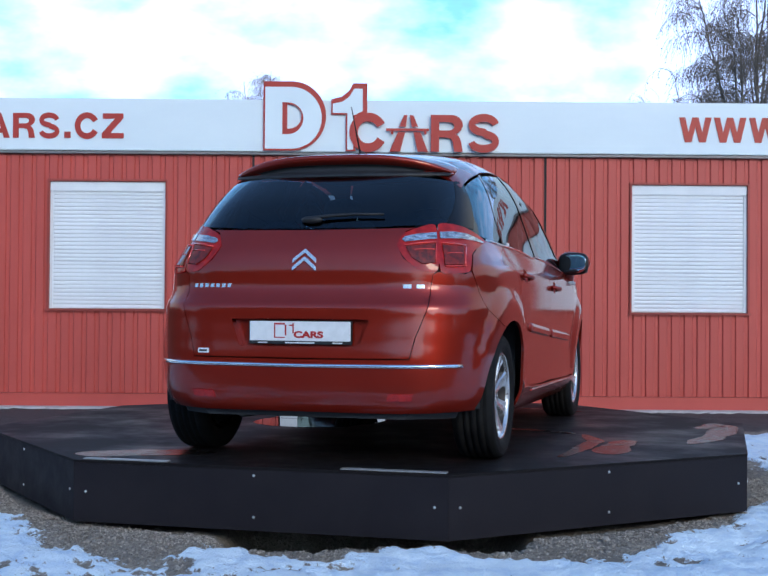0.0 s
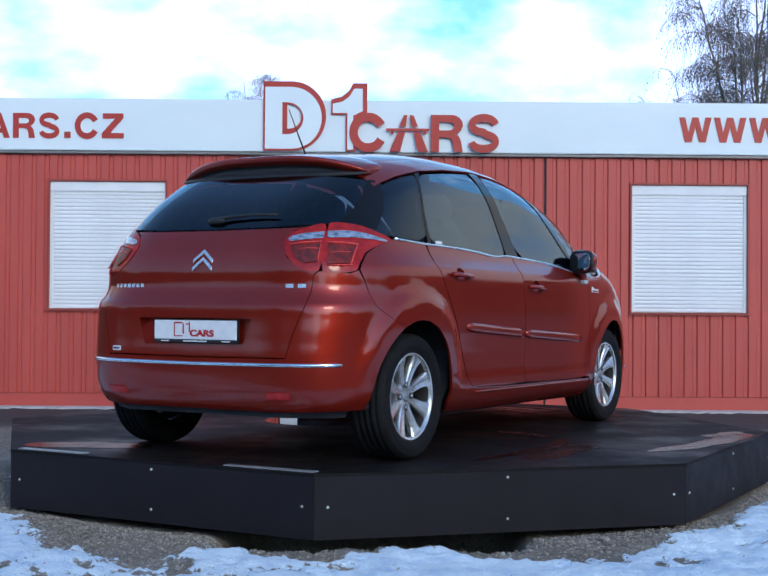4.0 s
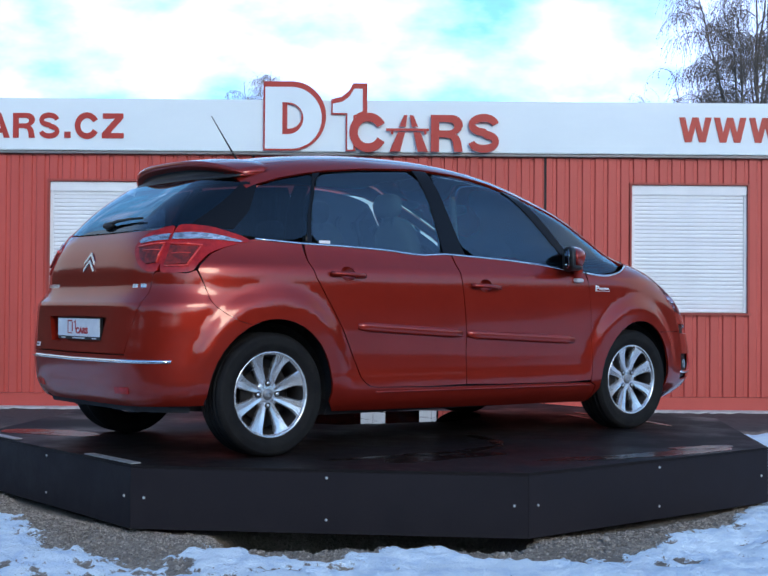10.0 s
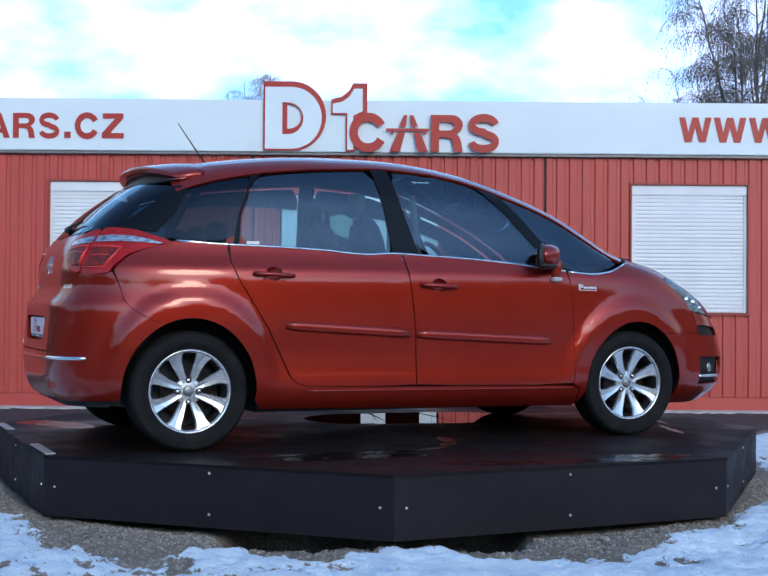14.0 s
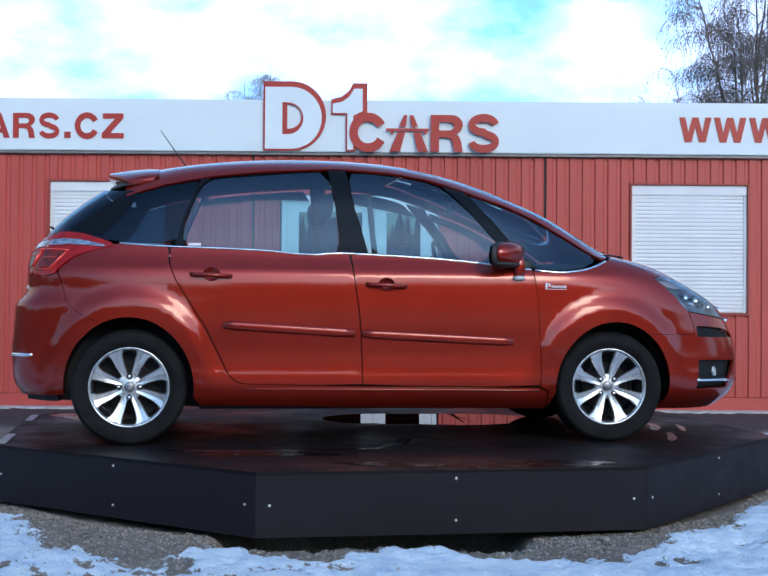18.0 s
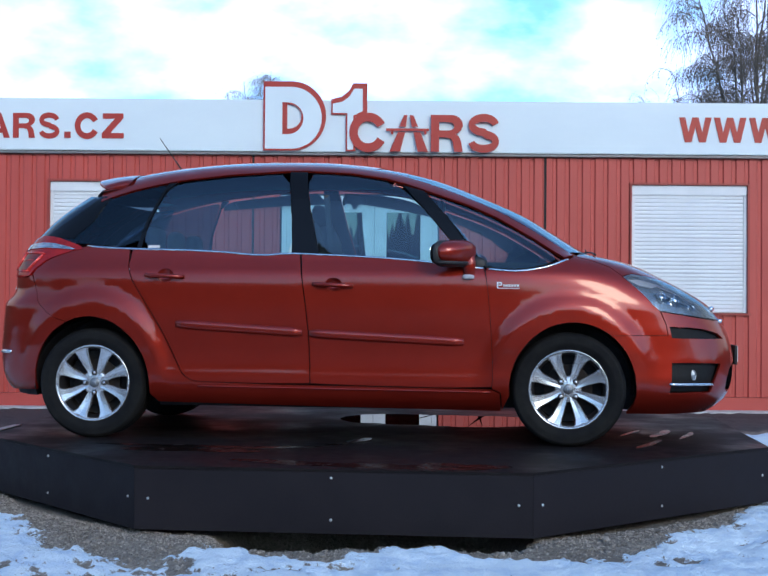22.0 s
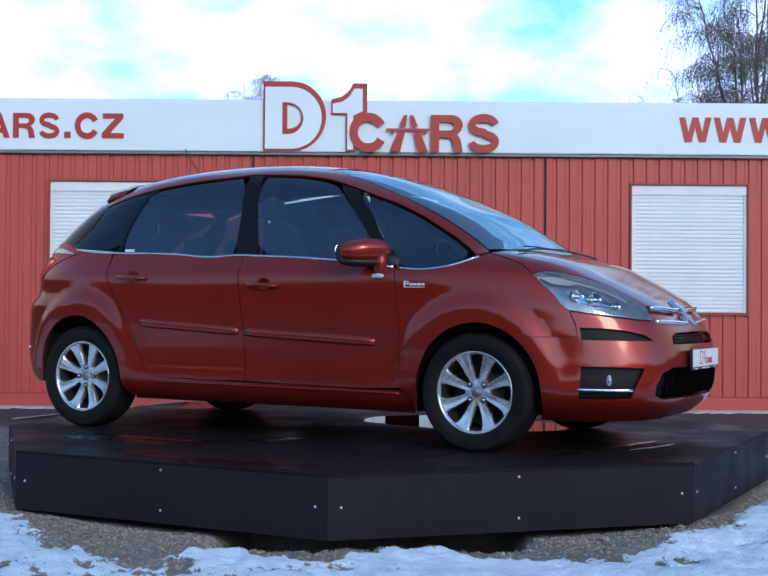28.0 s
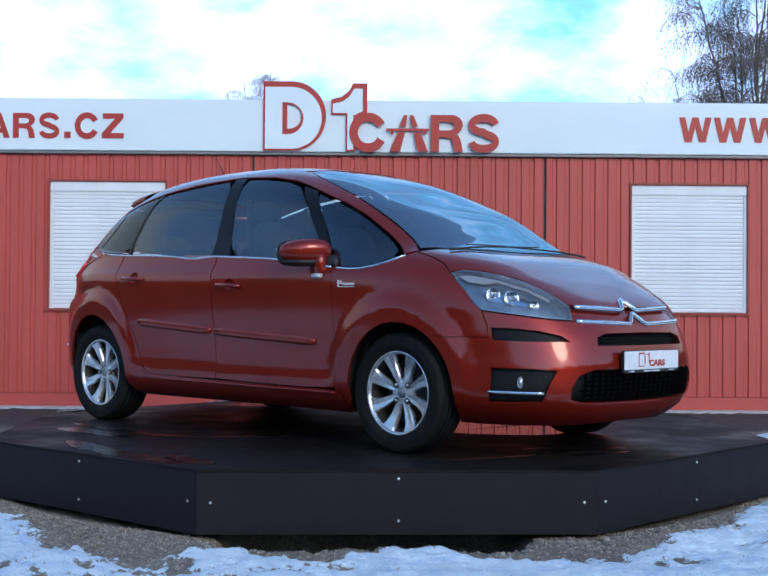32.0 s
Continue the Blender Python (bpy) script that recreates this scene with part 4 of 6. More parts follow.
def curve(tab,z):
    "smooth monotone interpolation through a short table"
    n=len(tab)
    if z<=tab[0][0]: return tab[0][1]
    if z>=tab[-1][0]: return tab[-1][1]
    i=0
    while tab[i+1][0]<z: i+=1
    x0,y0=tab[i]; x1,y1=tab[i+1]; h=x1-x0; d=(y1-y0)/h
    def slope(k):
        if k<=0 or k>=n-1: return None
        a=(tab[k][1]-tab[k-1][1])/(tab[k][0]-tab[k-1][0]); b=(tab[k+1][1]-tab[k][1])/(tab[k+1][0]-tab[k][0])
        return 0.0 if a*b<=0 else 2*a*b/(a+b)
    m0=slope(i); m1=slope(i+1)
    m0=d if m0 is None else m0; m1=d if m1 is None else m1
    u=(z-x0)/h
    return y0*(2*u**3-3*u*u+1)+m0*h*(u**3-2*u*u+u)+y1*(3*u*u-2*u**3)+m1*h*(u**3-u*u)
def middle(z):
    u=min(1,max(0,(z-1.25)/.418)); return -.5*u*u*(3-2*u)
def inside(x,y,z):
    "below 1 inside the body, 1 on its skin"
    if z>=1.668: return 9.0
    c=middle(z); w=curve(WIDE,z)
    if x>=c: a=(x-c)/max(1e-4,curve(FRONT,z)-c); n=curve(NF,z)
    else: a=(c-x)/max(1e-4,c-curve(REAR,z)); n=curve(NR,z)
    return a**n+(abs(y)/w)**n
def seek(fn,lo,hi,k=34):
    "the last place from lo to hi that lies inside"
    for _ in range(k):
        m=(lo+hi)/2
        if fn(m)<1: lo=m
        else: hi=m
    return lo
def p_side(x,z): return (x,-seek(lambda y:inside(x,y,z),0,1.2),z)
def p_nose(a,z):
    c,s=math.cos(math.radians(a)),math.sin(math.radians(a)); r=seek(lambda r:inside(.9+r*c,r*s,z),0,2); return (.9+r*c,-r*s,z)
def p_tail(a,z):
    c,s=math.cos(math.radians(a)),math.sin(math.radians(a)); r=seek(lambda r:inside(-1.1-r*c,r*s,z),0,2); return (-1.1-r*c,-r*s,z)
def p_top(x,y): return (x,y,seek(lambda z:inside(x,y,z),.6,1.668))


from mathutils.geometry import delaunay_2d_cdt

SIDE_OF_AXIS = -0.245   # the car stands this far to the right of the turntable's axis


def skin_normal(p):
    x, y, z = p
    h = 0.004
    f = inside
    g = Vector((f(x + h, y, z) - f(x - h, y, z), f(x, y + h, z) - f(x, y - h, z), f(x, y, min(1.667, z + h)) - f(x, y, z - h)))
    return g.normalized()


WHEELS_X = (1.190, -1.538)


def flare(p):
    """Swelling of the skin round the wheel arches."""
    x, y, z = p
    out = 0.0
    if abs(y) > 0.5:
        for wx in WHEELS_X:
            squeeze, reach = (1.06, 0.545) if wx > 0 else (1.16, 0.575)
            r = math.hypot((x - wx) * squeeze, z - 0.33)
            u = min(1, max(0, (reach - r) / 0.11))
            v = min(1, max(0, (z - 0.30) / 0.25))
            out += 0.026 * u * u * (3 - 2 * u) * v
    return out


def swell_normal(p, n):
    """Normal of the skin with its swollen wheel arches."""
    h = 0.006
    g = Vector(((flare((p.x + h, p.y, p.z)) - flare((p.x - h, p.y, p.z))) / (2 * h), 0, (flare((p.x, p.y, p.z + h)) - flare((p.x, p.y, p.z - h))) / (2 * h)))
    g -= n * n.dot(g)
    return (n - g).normalized()


PROJ = {"side": (p_side, 1.0), "nose": (p_nose, 0.021), "tail": (p_tail, 0.019), "top": (p_top, 1.0)}


def spread_points(outline, step):
    out = []
    n = len(outline)
    for i in range(n):
        a, b = Vector(outline[i]), Vector(outline[(i + 1) % n])
        k = max(1, int((b - a).length / step))
        out += [a.lerp(b, j / k) for j in range(k)]
    return out


def shrink(pts, gap):
    n = len(pts)
    area = sum(pts[i].x * pts[(i + 1) % n].y - pts[(i + 1) % n].x * pts[i].y for i in range(n))
    sign = 1 if area > 0 else -1
    out = []
    for i in range(n):
        d = (pts[(i + 1) % n] - pts[i - 1])
        if d.length < 1e-9:
            out.append(pts[i].copy())
            continue
        d.normalize()
        out.append(pts[i] + Vector((-d.y, d.x)) * gap * sign)
    return out


def within(p, poly):
    hit = False
    n = len(poly)
    for i in range(n):
        a, b = poly[i], poly[(i + 1) % n]
        if (a.y > p.y) != (b.y > p.y) and p.x < (b.x - a.x) * (p.y - a.y) / (b.y - a.y) + a.x:
            hit = not hit
    return hit


def soften(outline, k=1):
    """Rounds the corners of an outline."""
    pts = [Vector(p) for p in outline]
    for _ in range(k):
        pts = [q for i in range(len(pts)) for q in (pts[i - 1].lerp(pts[i], 0.75), pts[i].lerp(pts[(i + 1) % len(pts)], 0.25))]
    return [tuple(p) for p in pts]


def skin(name, outline, proj, mat, parent, label="", off=0.0, depth=0.014, gap=0.0013, step=0.045, holes=(), mirror=False, both=False, swell=True):
    """A body panel: an outline on the car's skin, filled, lifted by off and given turned-in edges. both: one for each side of the car."""
    lift, unit = PROJ[proj]
    sc = lambda l: [(u * unit, v) for u, v in l]
    loops = [shrink(spread_points(sc(outline), step), gap)] + [shrink(spread_points(sc(h), step), -gap) for h in holes]
    pts, edges = [], []
    for l in loops:
        k = len(pts)
        pts += l
        edges += [(k + i, k + (i + 1) % len(l)) for i in range(len(l))]
    us, vs = [p.x for p in loops[0]], [p.y for p in loops[0]]
    nu, nv = int((max(us) - min(us)) / step) + 1, int((max(vs) - min(vs)) / step) + 1
    for i in range(nu):
        for j in range(nv):
            q = Vector((min(us) + (i + 0.5 + 0.25 * (j % 2)) * step, min(vs) + (j + 0.5) * step))
            if within(q, loops[0]) and not any(within(q, h) for h in loops[1:]):
                if min((q - b).length for b in pts[:sum(map(len, loops))]) > step * 0.45:
                    pts.append(q)
    co, _, faces, *_ = delaunay_2d_cdt(pts, edges, [], 1, 1e-7)
    if holes:
        faces = [fc for fc in faces if not any(within(sum((co[i] for i in fc), Vector((0, 0))) / len(fc), h) for h in loops[1:])]
    spots, shade = [], []
    for p in co:
        s = Vector(lift(p.x / unit, p.y))
        n = skin_normal(s)
        shade.append(swell_normal(s, n) if swell else n)
        spots.append((s + n * (off + (flare(s) if swell else 0)), n))
    made = []
    for side in ((1, -1) if both else ((-1,) if mirror else (1,))):
        bm = bmesh.new()
        m = Vector((1, side, 1))
        vs2 = [bm.verts.new(s * m + Vector((0, SIDE_OF_AXIS, 0))) for s, n in spots]
        for fc in faces:
            bm.faces.new([vs2[i] for i in fc])
        for fc in bm.faces:
            fc.smooth = True
        bmesh.ops.recalc_face_normals(bm, faces=bm.faces[:])
        bm.faces.ensure_lookup_table()
        i0 = faces[0][0]
        f0 = bm.faces[0]
        if f0.normal.dot(spots[i0][1] * m) < 0:
            bmesh.ops.reverse_faces(bm, faces=bm.faces[:])
        if depth:
            rim = [e for e in bm.edges if e.is_boundary]
            index = {v: i for i, v in enumerate(vs2)}
            fresh = {}
            for e in rim:
                for v in e.verts:
                    if v not in fresh:
                        fresh[v] = bm.verts.new(v.co - spots[index[v]][1] * m * depth)
            for e in rim:
                a, b = e.verts
                lp = e.link_loops[0]
                a, b = lp.vert, lp.link_loop_next.vert
                bm.faces.new((b, a, fresh[a], fresh[b]))
                e.smooth = False
        ob = part(name, bm, mat, parent, label)
        turned = []
        for fc in ob.data.polygons:
            for i in fc.vertices:
                turned.append(tuple(shade[i] * m) if fc.use_smooth and i < len(shade) else (0.0, 0.0, 0.0))
        ob.data.normals_split_custom_set(turned)
        made.append(ob)
    return made


def ring(cx, cz, r, a0, a1, n):
    return [(cx + r * math.cos(radians(a0 + (a1 - a0) * i / n)), cz + r * math.sin(radians(a0 + (a1 - a0) * i / n))) for i in range(n + 1)]


def mirrored(half):
    """A closed outline from its right half (angle and height), which runs from the middle to the middle."""
    return list(half) + [(-a, z) for a, z in reversed(half) if abs(a) > 1e-6]


# edge of the roof and windscreen, and the chrome belt line, seen from the side
EDGE = ((-1.60, 1.50), (-1.3, 1.555), (-1.0, 1.592), (-0.5, 1.617), (-0.1, 1.612), (0.06, 1.597), (0.3, 1.527), (0.5, 1.455), (0.65, 1.395), (0.83, 1.31), (1.03, 1.195), (1.14, 1.125), (1.215, 1.078))
BELT = ((-1.62, 1.120), (-1.335, 1.103), (-1.055, 1.096), (-0.777, 1.084), (-0.60, 1.068), (-0.52, 1.066), (-0.388, 1.076), (-0.221, 1.070), (0.057, 1.057), (0.334, 1.037), (0.611, 1.005), (0.749, 0.990), (0.888, 0.980), (1.030, 0.996), (1.19, 1.050))
DOOR_MID = ((-0.324, 1.070), (-0.300, 0.92), (-0.280, 0.78), (-0.263, 0.627), (-0.255, 0.45), (-0.253, 0.342))
DOOR_FRONT = ((0.722, 0.992), (0.742, 0.88), (0.756, 0.74), (0.763, 0.607), (0.770, 0.469), (0.772, 0.38), (0.765, 0.335))
DOOR_REAR = ((-1.322, 1.102), (-1.324, 1.01), (-1.292, 0.922), (-1.206, 0.785), (-1.122, 0.649), (-1.053, 0.512), (-1.000, 0.400), (-0.972, 0.372), (-0.940, 0.352), (-0.890, 0.344))
ARCH_F = [(1.212 + 0.350 * math.cos(radians(a)), 0.318 + 0.380 * math.sin(radians(a))) for a in range(185, -8, -9)]
ARCH_R = [(-1.540 + 0.352 * math.cos(radians(a)), 0.318 + 0.392 * math.sin(radians(a))) for a in range(185, -8, -8)]
WING_END = (1.4157, 0.627)
NOSE_ARCH = [(math.degrees(math.atan2(-p_side(x, z)[1], x - 0.9)), z) for x, z in [WING_END] + [q for q in ARCH_F if q[0] > 1.425 and q[1] > 0.27]]
TAIL_ARCH = [(math.degrees(math.atan2(-p_side(x, z)[1], -1.1 - x)), z) for x, z in ARCH_R if x < -1.67]
HEAD_TOP = ((53.0, 0.955), (49.0, 0.972), (43.5, 0.962), (37.0, 0.940), (30.8, 0.905), (26.0, 0.850), (22.6, 0.788))
HEAD_LOW = ((23.2, 0.716), (28.0, 0.722), (33.8, 0.736), (40.0, 0.752), (44.7, 0.766), (46.5, 0.80), (48.0, 0.845), (50.5, 0.90))
LAMP_IN = ((24.4, 1.072), (26.4, 1.128), (30.0, 1.156), (35.2, 1.172), (33.4, 0.948), (29.3, 0.950), (26.0, 1.005))
LAMP_OUT = ((36.0, 1.176), (40.0, 1.184), (45.0, 1.174), (50.5, 1.147), (56.0, 1.108), (53.0, 1.092), (49.3, 1.070), (45.4, 1.036), (43.4, 0.984), (42.4, 0.950), (41.0, 0.941), (34.2, 0.946))


def belt(x):
    return curve(BELT, x)


def edge(x):
    return curve(EDGE, x)


def strip(points, proj, width, mat, parent, name, label="", lift=0.004, both=True, thick=0.006):
    """A narrow strip laid along a line on the skin."""
    fn, _ = PROJ[proj]
    for side in ((1, -1) if both else (1,)):
        bm = bmesh.new()
        rows = []
        for i, (u, v) in enumerate(points):
            s = Vector(fn(u, v))
            n = skin_normal(s)
            a = Vector(fn(*points[max(0, i - 1)]))
            b = Vector(fn(*points[min(len(points) - 1, i + 1)]))
            up = n.cross((b - a).normalized()).normalized()
            s += n * flare(s)
            row = []
            for du, dn in ((-0.5, -0.004), (-0.5, lift * 0.6), (-0.25, lift + thick * .5), (0.25, lift + thick * .5), (0.5, lift * 0.6), (0.5, -0.004)):
                q = s + up * du * width + n * dn
                row.append(bm.verts.new((q.x, q.y * side + SIDE_OF_AXIS, q.z)))
            rows.append(row)
        for a, b in zip(rows, rows[1:]):
            for k in range(5):
                bm.faces.new((a[k], a[k + 1], b[k + 1], b[k]))
        bm.faces.new(rows[0])
        bm.faces.new(rows[-1][::-1])
        bmesh.ops.recalc_face_normals(bm, faces=bm.faces[:])
        part(name, bm, mat, parent, label, True)


def along(tab, x0, x1, n):
    return [(x0 + (x1 - x0) * i / n, curve(tab, x0 + (x1 - x0) * i / n)) for i in range(n + 1)]


def build_wheel(car, x, y, side):
    wheel_bm = lathe([(0.2045, 0.074), (0.205, 0.078), (0.2215, 0.083), (0.2225, 0.090), (0.217, 0.094), (0.209, 0.088), (0.2045, 0.074)], 56)
    m = Matrix.Translation((x, y + SIDE_OF_AXIS, 0.325)) @ Matrix.Rotation(0 if side > 0 else math.pi, 4, "Z") @ Matrix.Rotation(radians(0 if x < 0 else 45), 4, "Y")

    def put(name, bm, mat, parent, label="", smooth=True):
        bm.transform(m)
        return part(name, bm, mat, parent, label, smooth)

    wheel = put("wheel", wheel_bm, ALLOY, car, "silver eight-spoke alloy wheel with a black tyre")
    tyre = [(0.214, -0.085), (0.232, -0.100), (0.268, -0.108), (0.300, -0.104), (0.316, -0.092), (0.3235, -0.075)]
    for k in range(4):
        y0 = -0.062 + k * 0.034
        tyre += [(0.325, y0 - 0.011), (0.325, y0 + 0.013), (0.318, y0 + 0.015), (0.318, y0 + 0.021)]
    tyre += [(0.325, 0.076), (0.3235, 0.079), (0.316, 0.094), (0.303, 0.104), (0.298, 0.105), (0.292, 0.104), (0.270, 0.108), (0.252, 0.106), (0.246, 0.103), (0.232, 0.100), (0.222, 0.091), (0.214, 0.085)]
    tyre = [(r if r < 0.24 else 0.24 + (r - 0.24) * 0.9, yy) for r, yy in tyre]
    put("tyre", lathe(tyre, 64), RUBBER, wheel, "black tyre")
    # barrel of the alloy rim coloured dark, for the shade behind the spokes
    put("barrel", lathe([(0.196, -0.10), (0.205, -0.09), (0.196, -0.07), (0.19, 0.04), (0.204, 0.073)], 48), DARK_METAL, wheel)
    put("brake_disc", lathe([(0.02, -0.01), (0.135, -0.01), (0.135, 0.012), (0.05, 0.014), (0.05, 0.03), (0.02, 0.03)], 40), DARK_METAL, wheel)
    # dark disc added to stand for the shade deep in the wheel
    put("shade_disc", lathe([(0.0001, -0.05), (0.188, -0.05)], 40), CABIN, wheel)
    for k in range(8):
        bm = bmesh.new()
        rows = []
        n = 8
        for i in range(n + 1):
            u = i / n
            r = 0.044 + u * 0.160
            bend = radians(23.5 - 9 * u + 9 * u * u)
            a = math.pi / 4 * k + bend
            w = 0.0150 + 0.0205 * u + (0.013 if i == n else 0.003 if i == n - 1 else 0)
            yy = 0.056 + 0.026 * u ** 1.2 - 0.004 * math.sin(u * math.pi)
            d, e = Vector((math.cos(a), 0, math.sin(a))), Vector((-math.sin(a), 0, math.cos(a)))
            row = []
            for q, dy in ((-1.0, -0.030), (-1.0, -0.008), (-0.80, 0.0), (0.0, -0.003), (0.80, -0.001), (1.0, -0.009), (1.0, -0.030)):
                row.append(bm.verts.new(d * r + e * q * w + Vector((0, yy + dy, 0))))
            rows.append(row)
        for a_, b_ in zip(rows, rows[1:]):
            for j in range(6):
                bm.faces.new((a_[j], a_[j + 1], b_[j + 1], b_[j]))
        bmesh.ops.recalc_face_normals(bm, faces=bm.faces[:])
        put("spoke", bm, ALLOY, wheel, "", False)
    put("hub", lathe([(0.0001, 0.054), (0.062, 0.0535), (0.070, 0.051), (0.074, 0.045), (0.075, 0.01)], 40), ALLOY, wheel)
    put("hub_cap", lathe([(0.0001, 0.0615), (0.022, 0.061), (0.028, 0.058), (0.0295, 0.050)], 32), DARK_ALLOY, wheel, "grey hub cap with a faint emblem")
    for dz in (-0.011, 0.002):
        put("cap_mark", tube([(-0.015, 0.0612, dz - 0.004), (0.0, 0.0616, dz + 0.009), (0.015, 0.0612, dz - 0.004)], 0.0024, 5), ALLOY, wheel)
    for k in range(4):
        bm = lathe([(0.0095, 0.0585), (0.0155, 0.0590), (0.0165, 0.0575), (0.0168, 0.048)], 18)
        head = lathe([(0.0001, 0.0605), (0.0075, 0.0602), (0.0090, 0.0590), (0.0095, 0.0560)], 12)
        a = math.pi / 2 * k
        spot = Matrix.Translation((0.0575 * math.cos(a), 0, 0.0575 * math.sin(a)))
        bm.transform(spot)
        head.transform(spot)
        put("bolt_seat", bm, PLASTIC, wheel)
        put("wheel_bolt", head, ALLOY, wheel)
    return wheel


def pod(name, centre, size, power, mat, parent, label="", cut=None, smooth=True):
    """A rounded block: a superellipsoid of half sizes."""
    bm = bmesh.new()
    bmesh.ops.create_uvsphere(bm, u_segments=28, v_segments=18, radius=1.0)
    for v in bm.verts:
        n = (abs(v.co.x) ** power + abs(v.co.y) ** power + abs(v.co.z) ** power) ** (1 / power)
        q = v.co / n
        if cut:
            q = cut(q)
        v.co = Vector((centre[0] + q.x * size[0], centre[1] + q.y * size[1] + SIDE_OF_AXIS, centre[2] + q.z * size[2]))
    return part(name, bm, mat, parent, label, smooth)


def chevron(p, n, half, rise, stroke, thick, mat, parent, label):
    """An upturned V that lies on the skin at p."""
    v = [(-half, -rise / 2), (0.0, rise / 2), (half, -rise / 2), (half, -rise / 2 - stroke), (0.0, rise / 2 - stroke), (-half, -rise / 2 - stroke)]
    bm = prism(v, 0, thick, thick * 0.25)
    side = Vector((0, 1, 0)) if n.x > 0 else Vector((0, -1, 0))
    up = n.cross(side).normalized()
    m = Matrix(((side.x, up.x, n.x, p.x), (side.y, up.y, n.y, p.y + SIDE_OF_AXIS), (side.z, up.z, n.z, p.z), (0, 0, 0, 1)))
    bm.transform(m)
    bmesh.ops.recalc_face_normals(bm, faces=bm.faces[:])
    part("emblem", bm, mat, parent, label)


def rounded(loop, k=4, pull=0.28):
    """A closed outline bent softly through its points (angle and height)."""
    n = len(loop)
    pts = [Vector((a * 0.019, z)) for a, z in loop]
    out = []
    for i in range(n):
        p0, p1, p2, p3 = pts[i - 1], pts[i], pts[(i + 1) % n], pts[(i + 2) % n]
        size = (p2 - p1).length
        m1, m2 = (p2 - p0).normalized() * size * pull * 2, (p3 - p1).normalized() * size * pull * 2
        for j in range(k):
            u = j / k
            q = p1 * (2 * u ** 3 - 3 * u * u + 1) + m1 * (u ** 3 - 2 * u * u + u) + p2 * (3 * u * u - 2 * u ** 3) + m2 * (u ** 3 - u * u)
            out.append((q.x / 0.019, q.y))
    return out


def handle_ring(x, z):
    return [(x + 0.046 * math.cos(2 * math.pi * i / 20), z + 0.037 * math.sin(2 * math.pi * i / 20)) for i in range(20)]


def dish(x, z, side, parent):
    """The finger hollow behind a door handle."""
    bm = bmesh.new()
    rings = []
    for k, (size, sink) in enumerate(((1.06, 0.003), (0.92, 0.014), (0.70, 0.024), (0.40, 0.030))):
        rings.append([])
        for u, w in handle_ring(0, 0):
            p = Vector(p_side(x + u * size, z + w * size))
            p -= skin_normal(p) * sink
            rings[k].append(bm.verts.new((p.x, p.y * side + SIDE_OF_AXIS, p.z)))
    for a, b in zip(rings, rings[1:]):
        for i in range(20):
            bm.faces.new((a[i], a[(i + 1) % 20], b[(i + 1) % 20], b[i]))
    bm.faces.new(rings[-1])
    bmesh.ops.recalc_face_normals(bm, faces=bm.faces[:])
    if rings and sum(f.normal.y for f in bm.faces) * side > 0:
        bmesh.ops.reverse_faces(bm, faces=bm.faces[:])
    part("handle_hollow", bm, PAINT, parent, "", True)


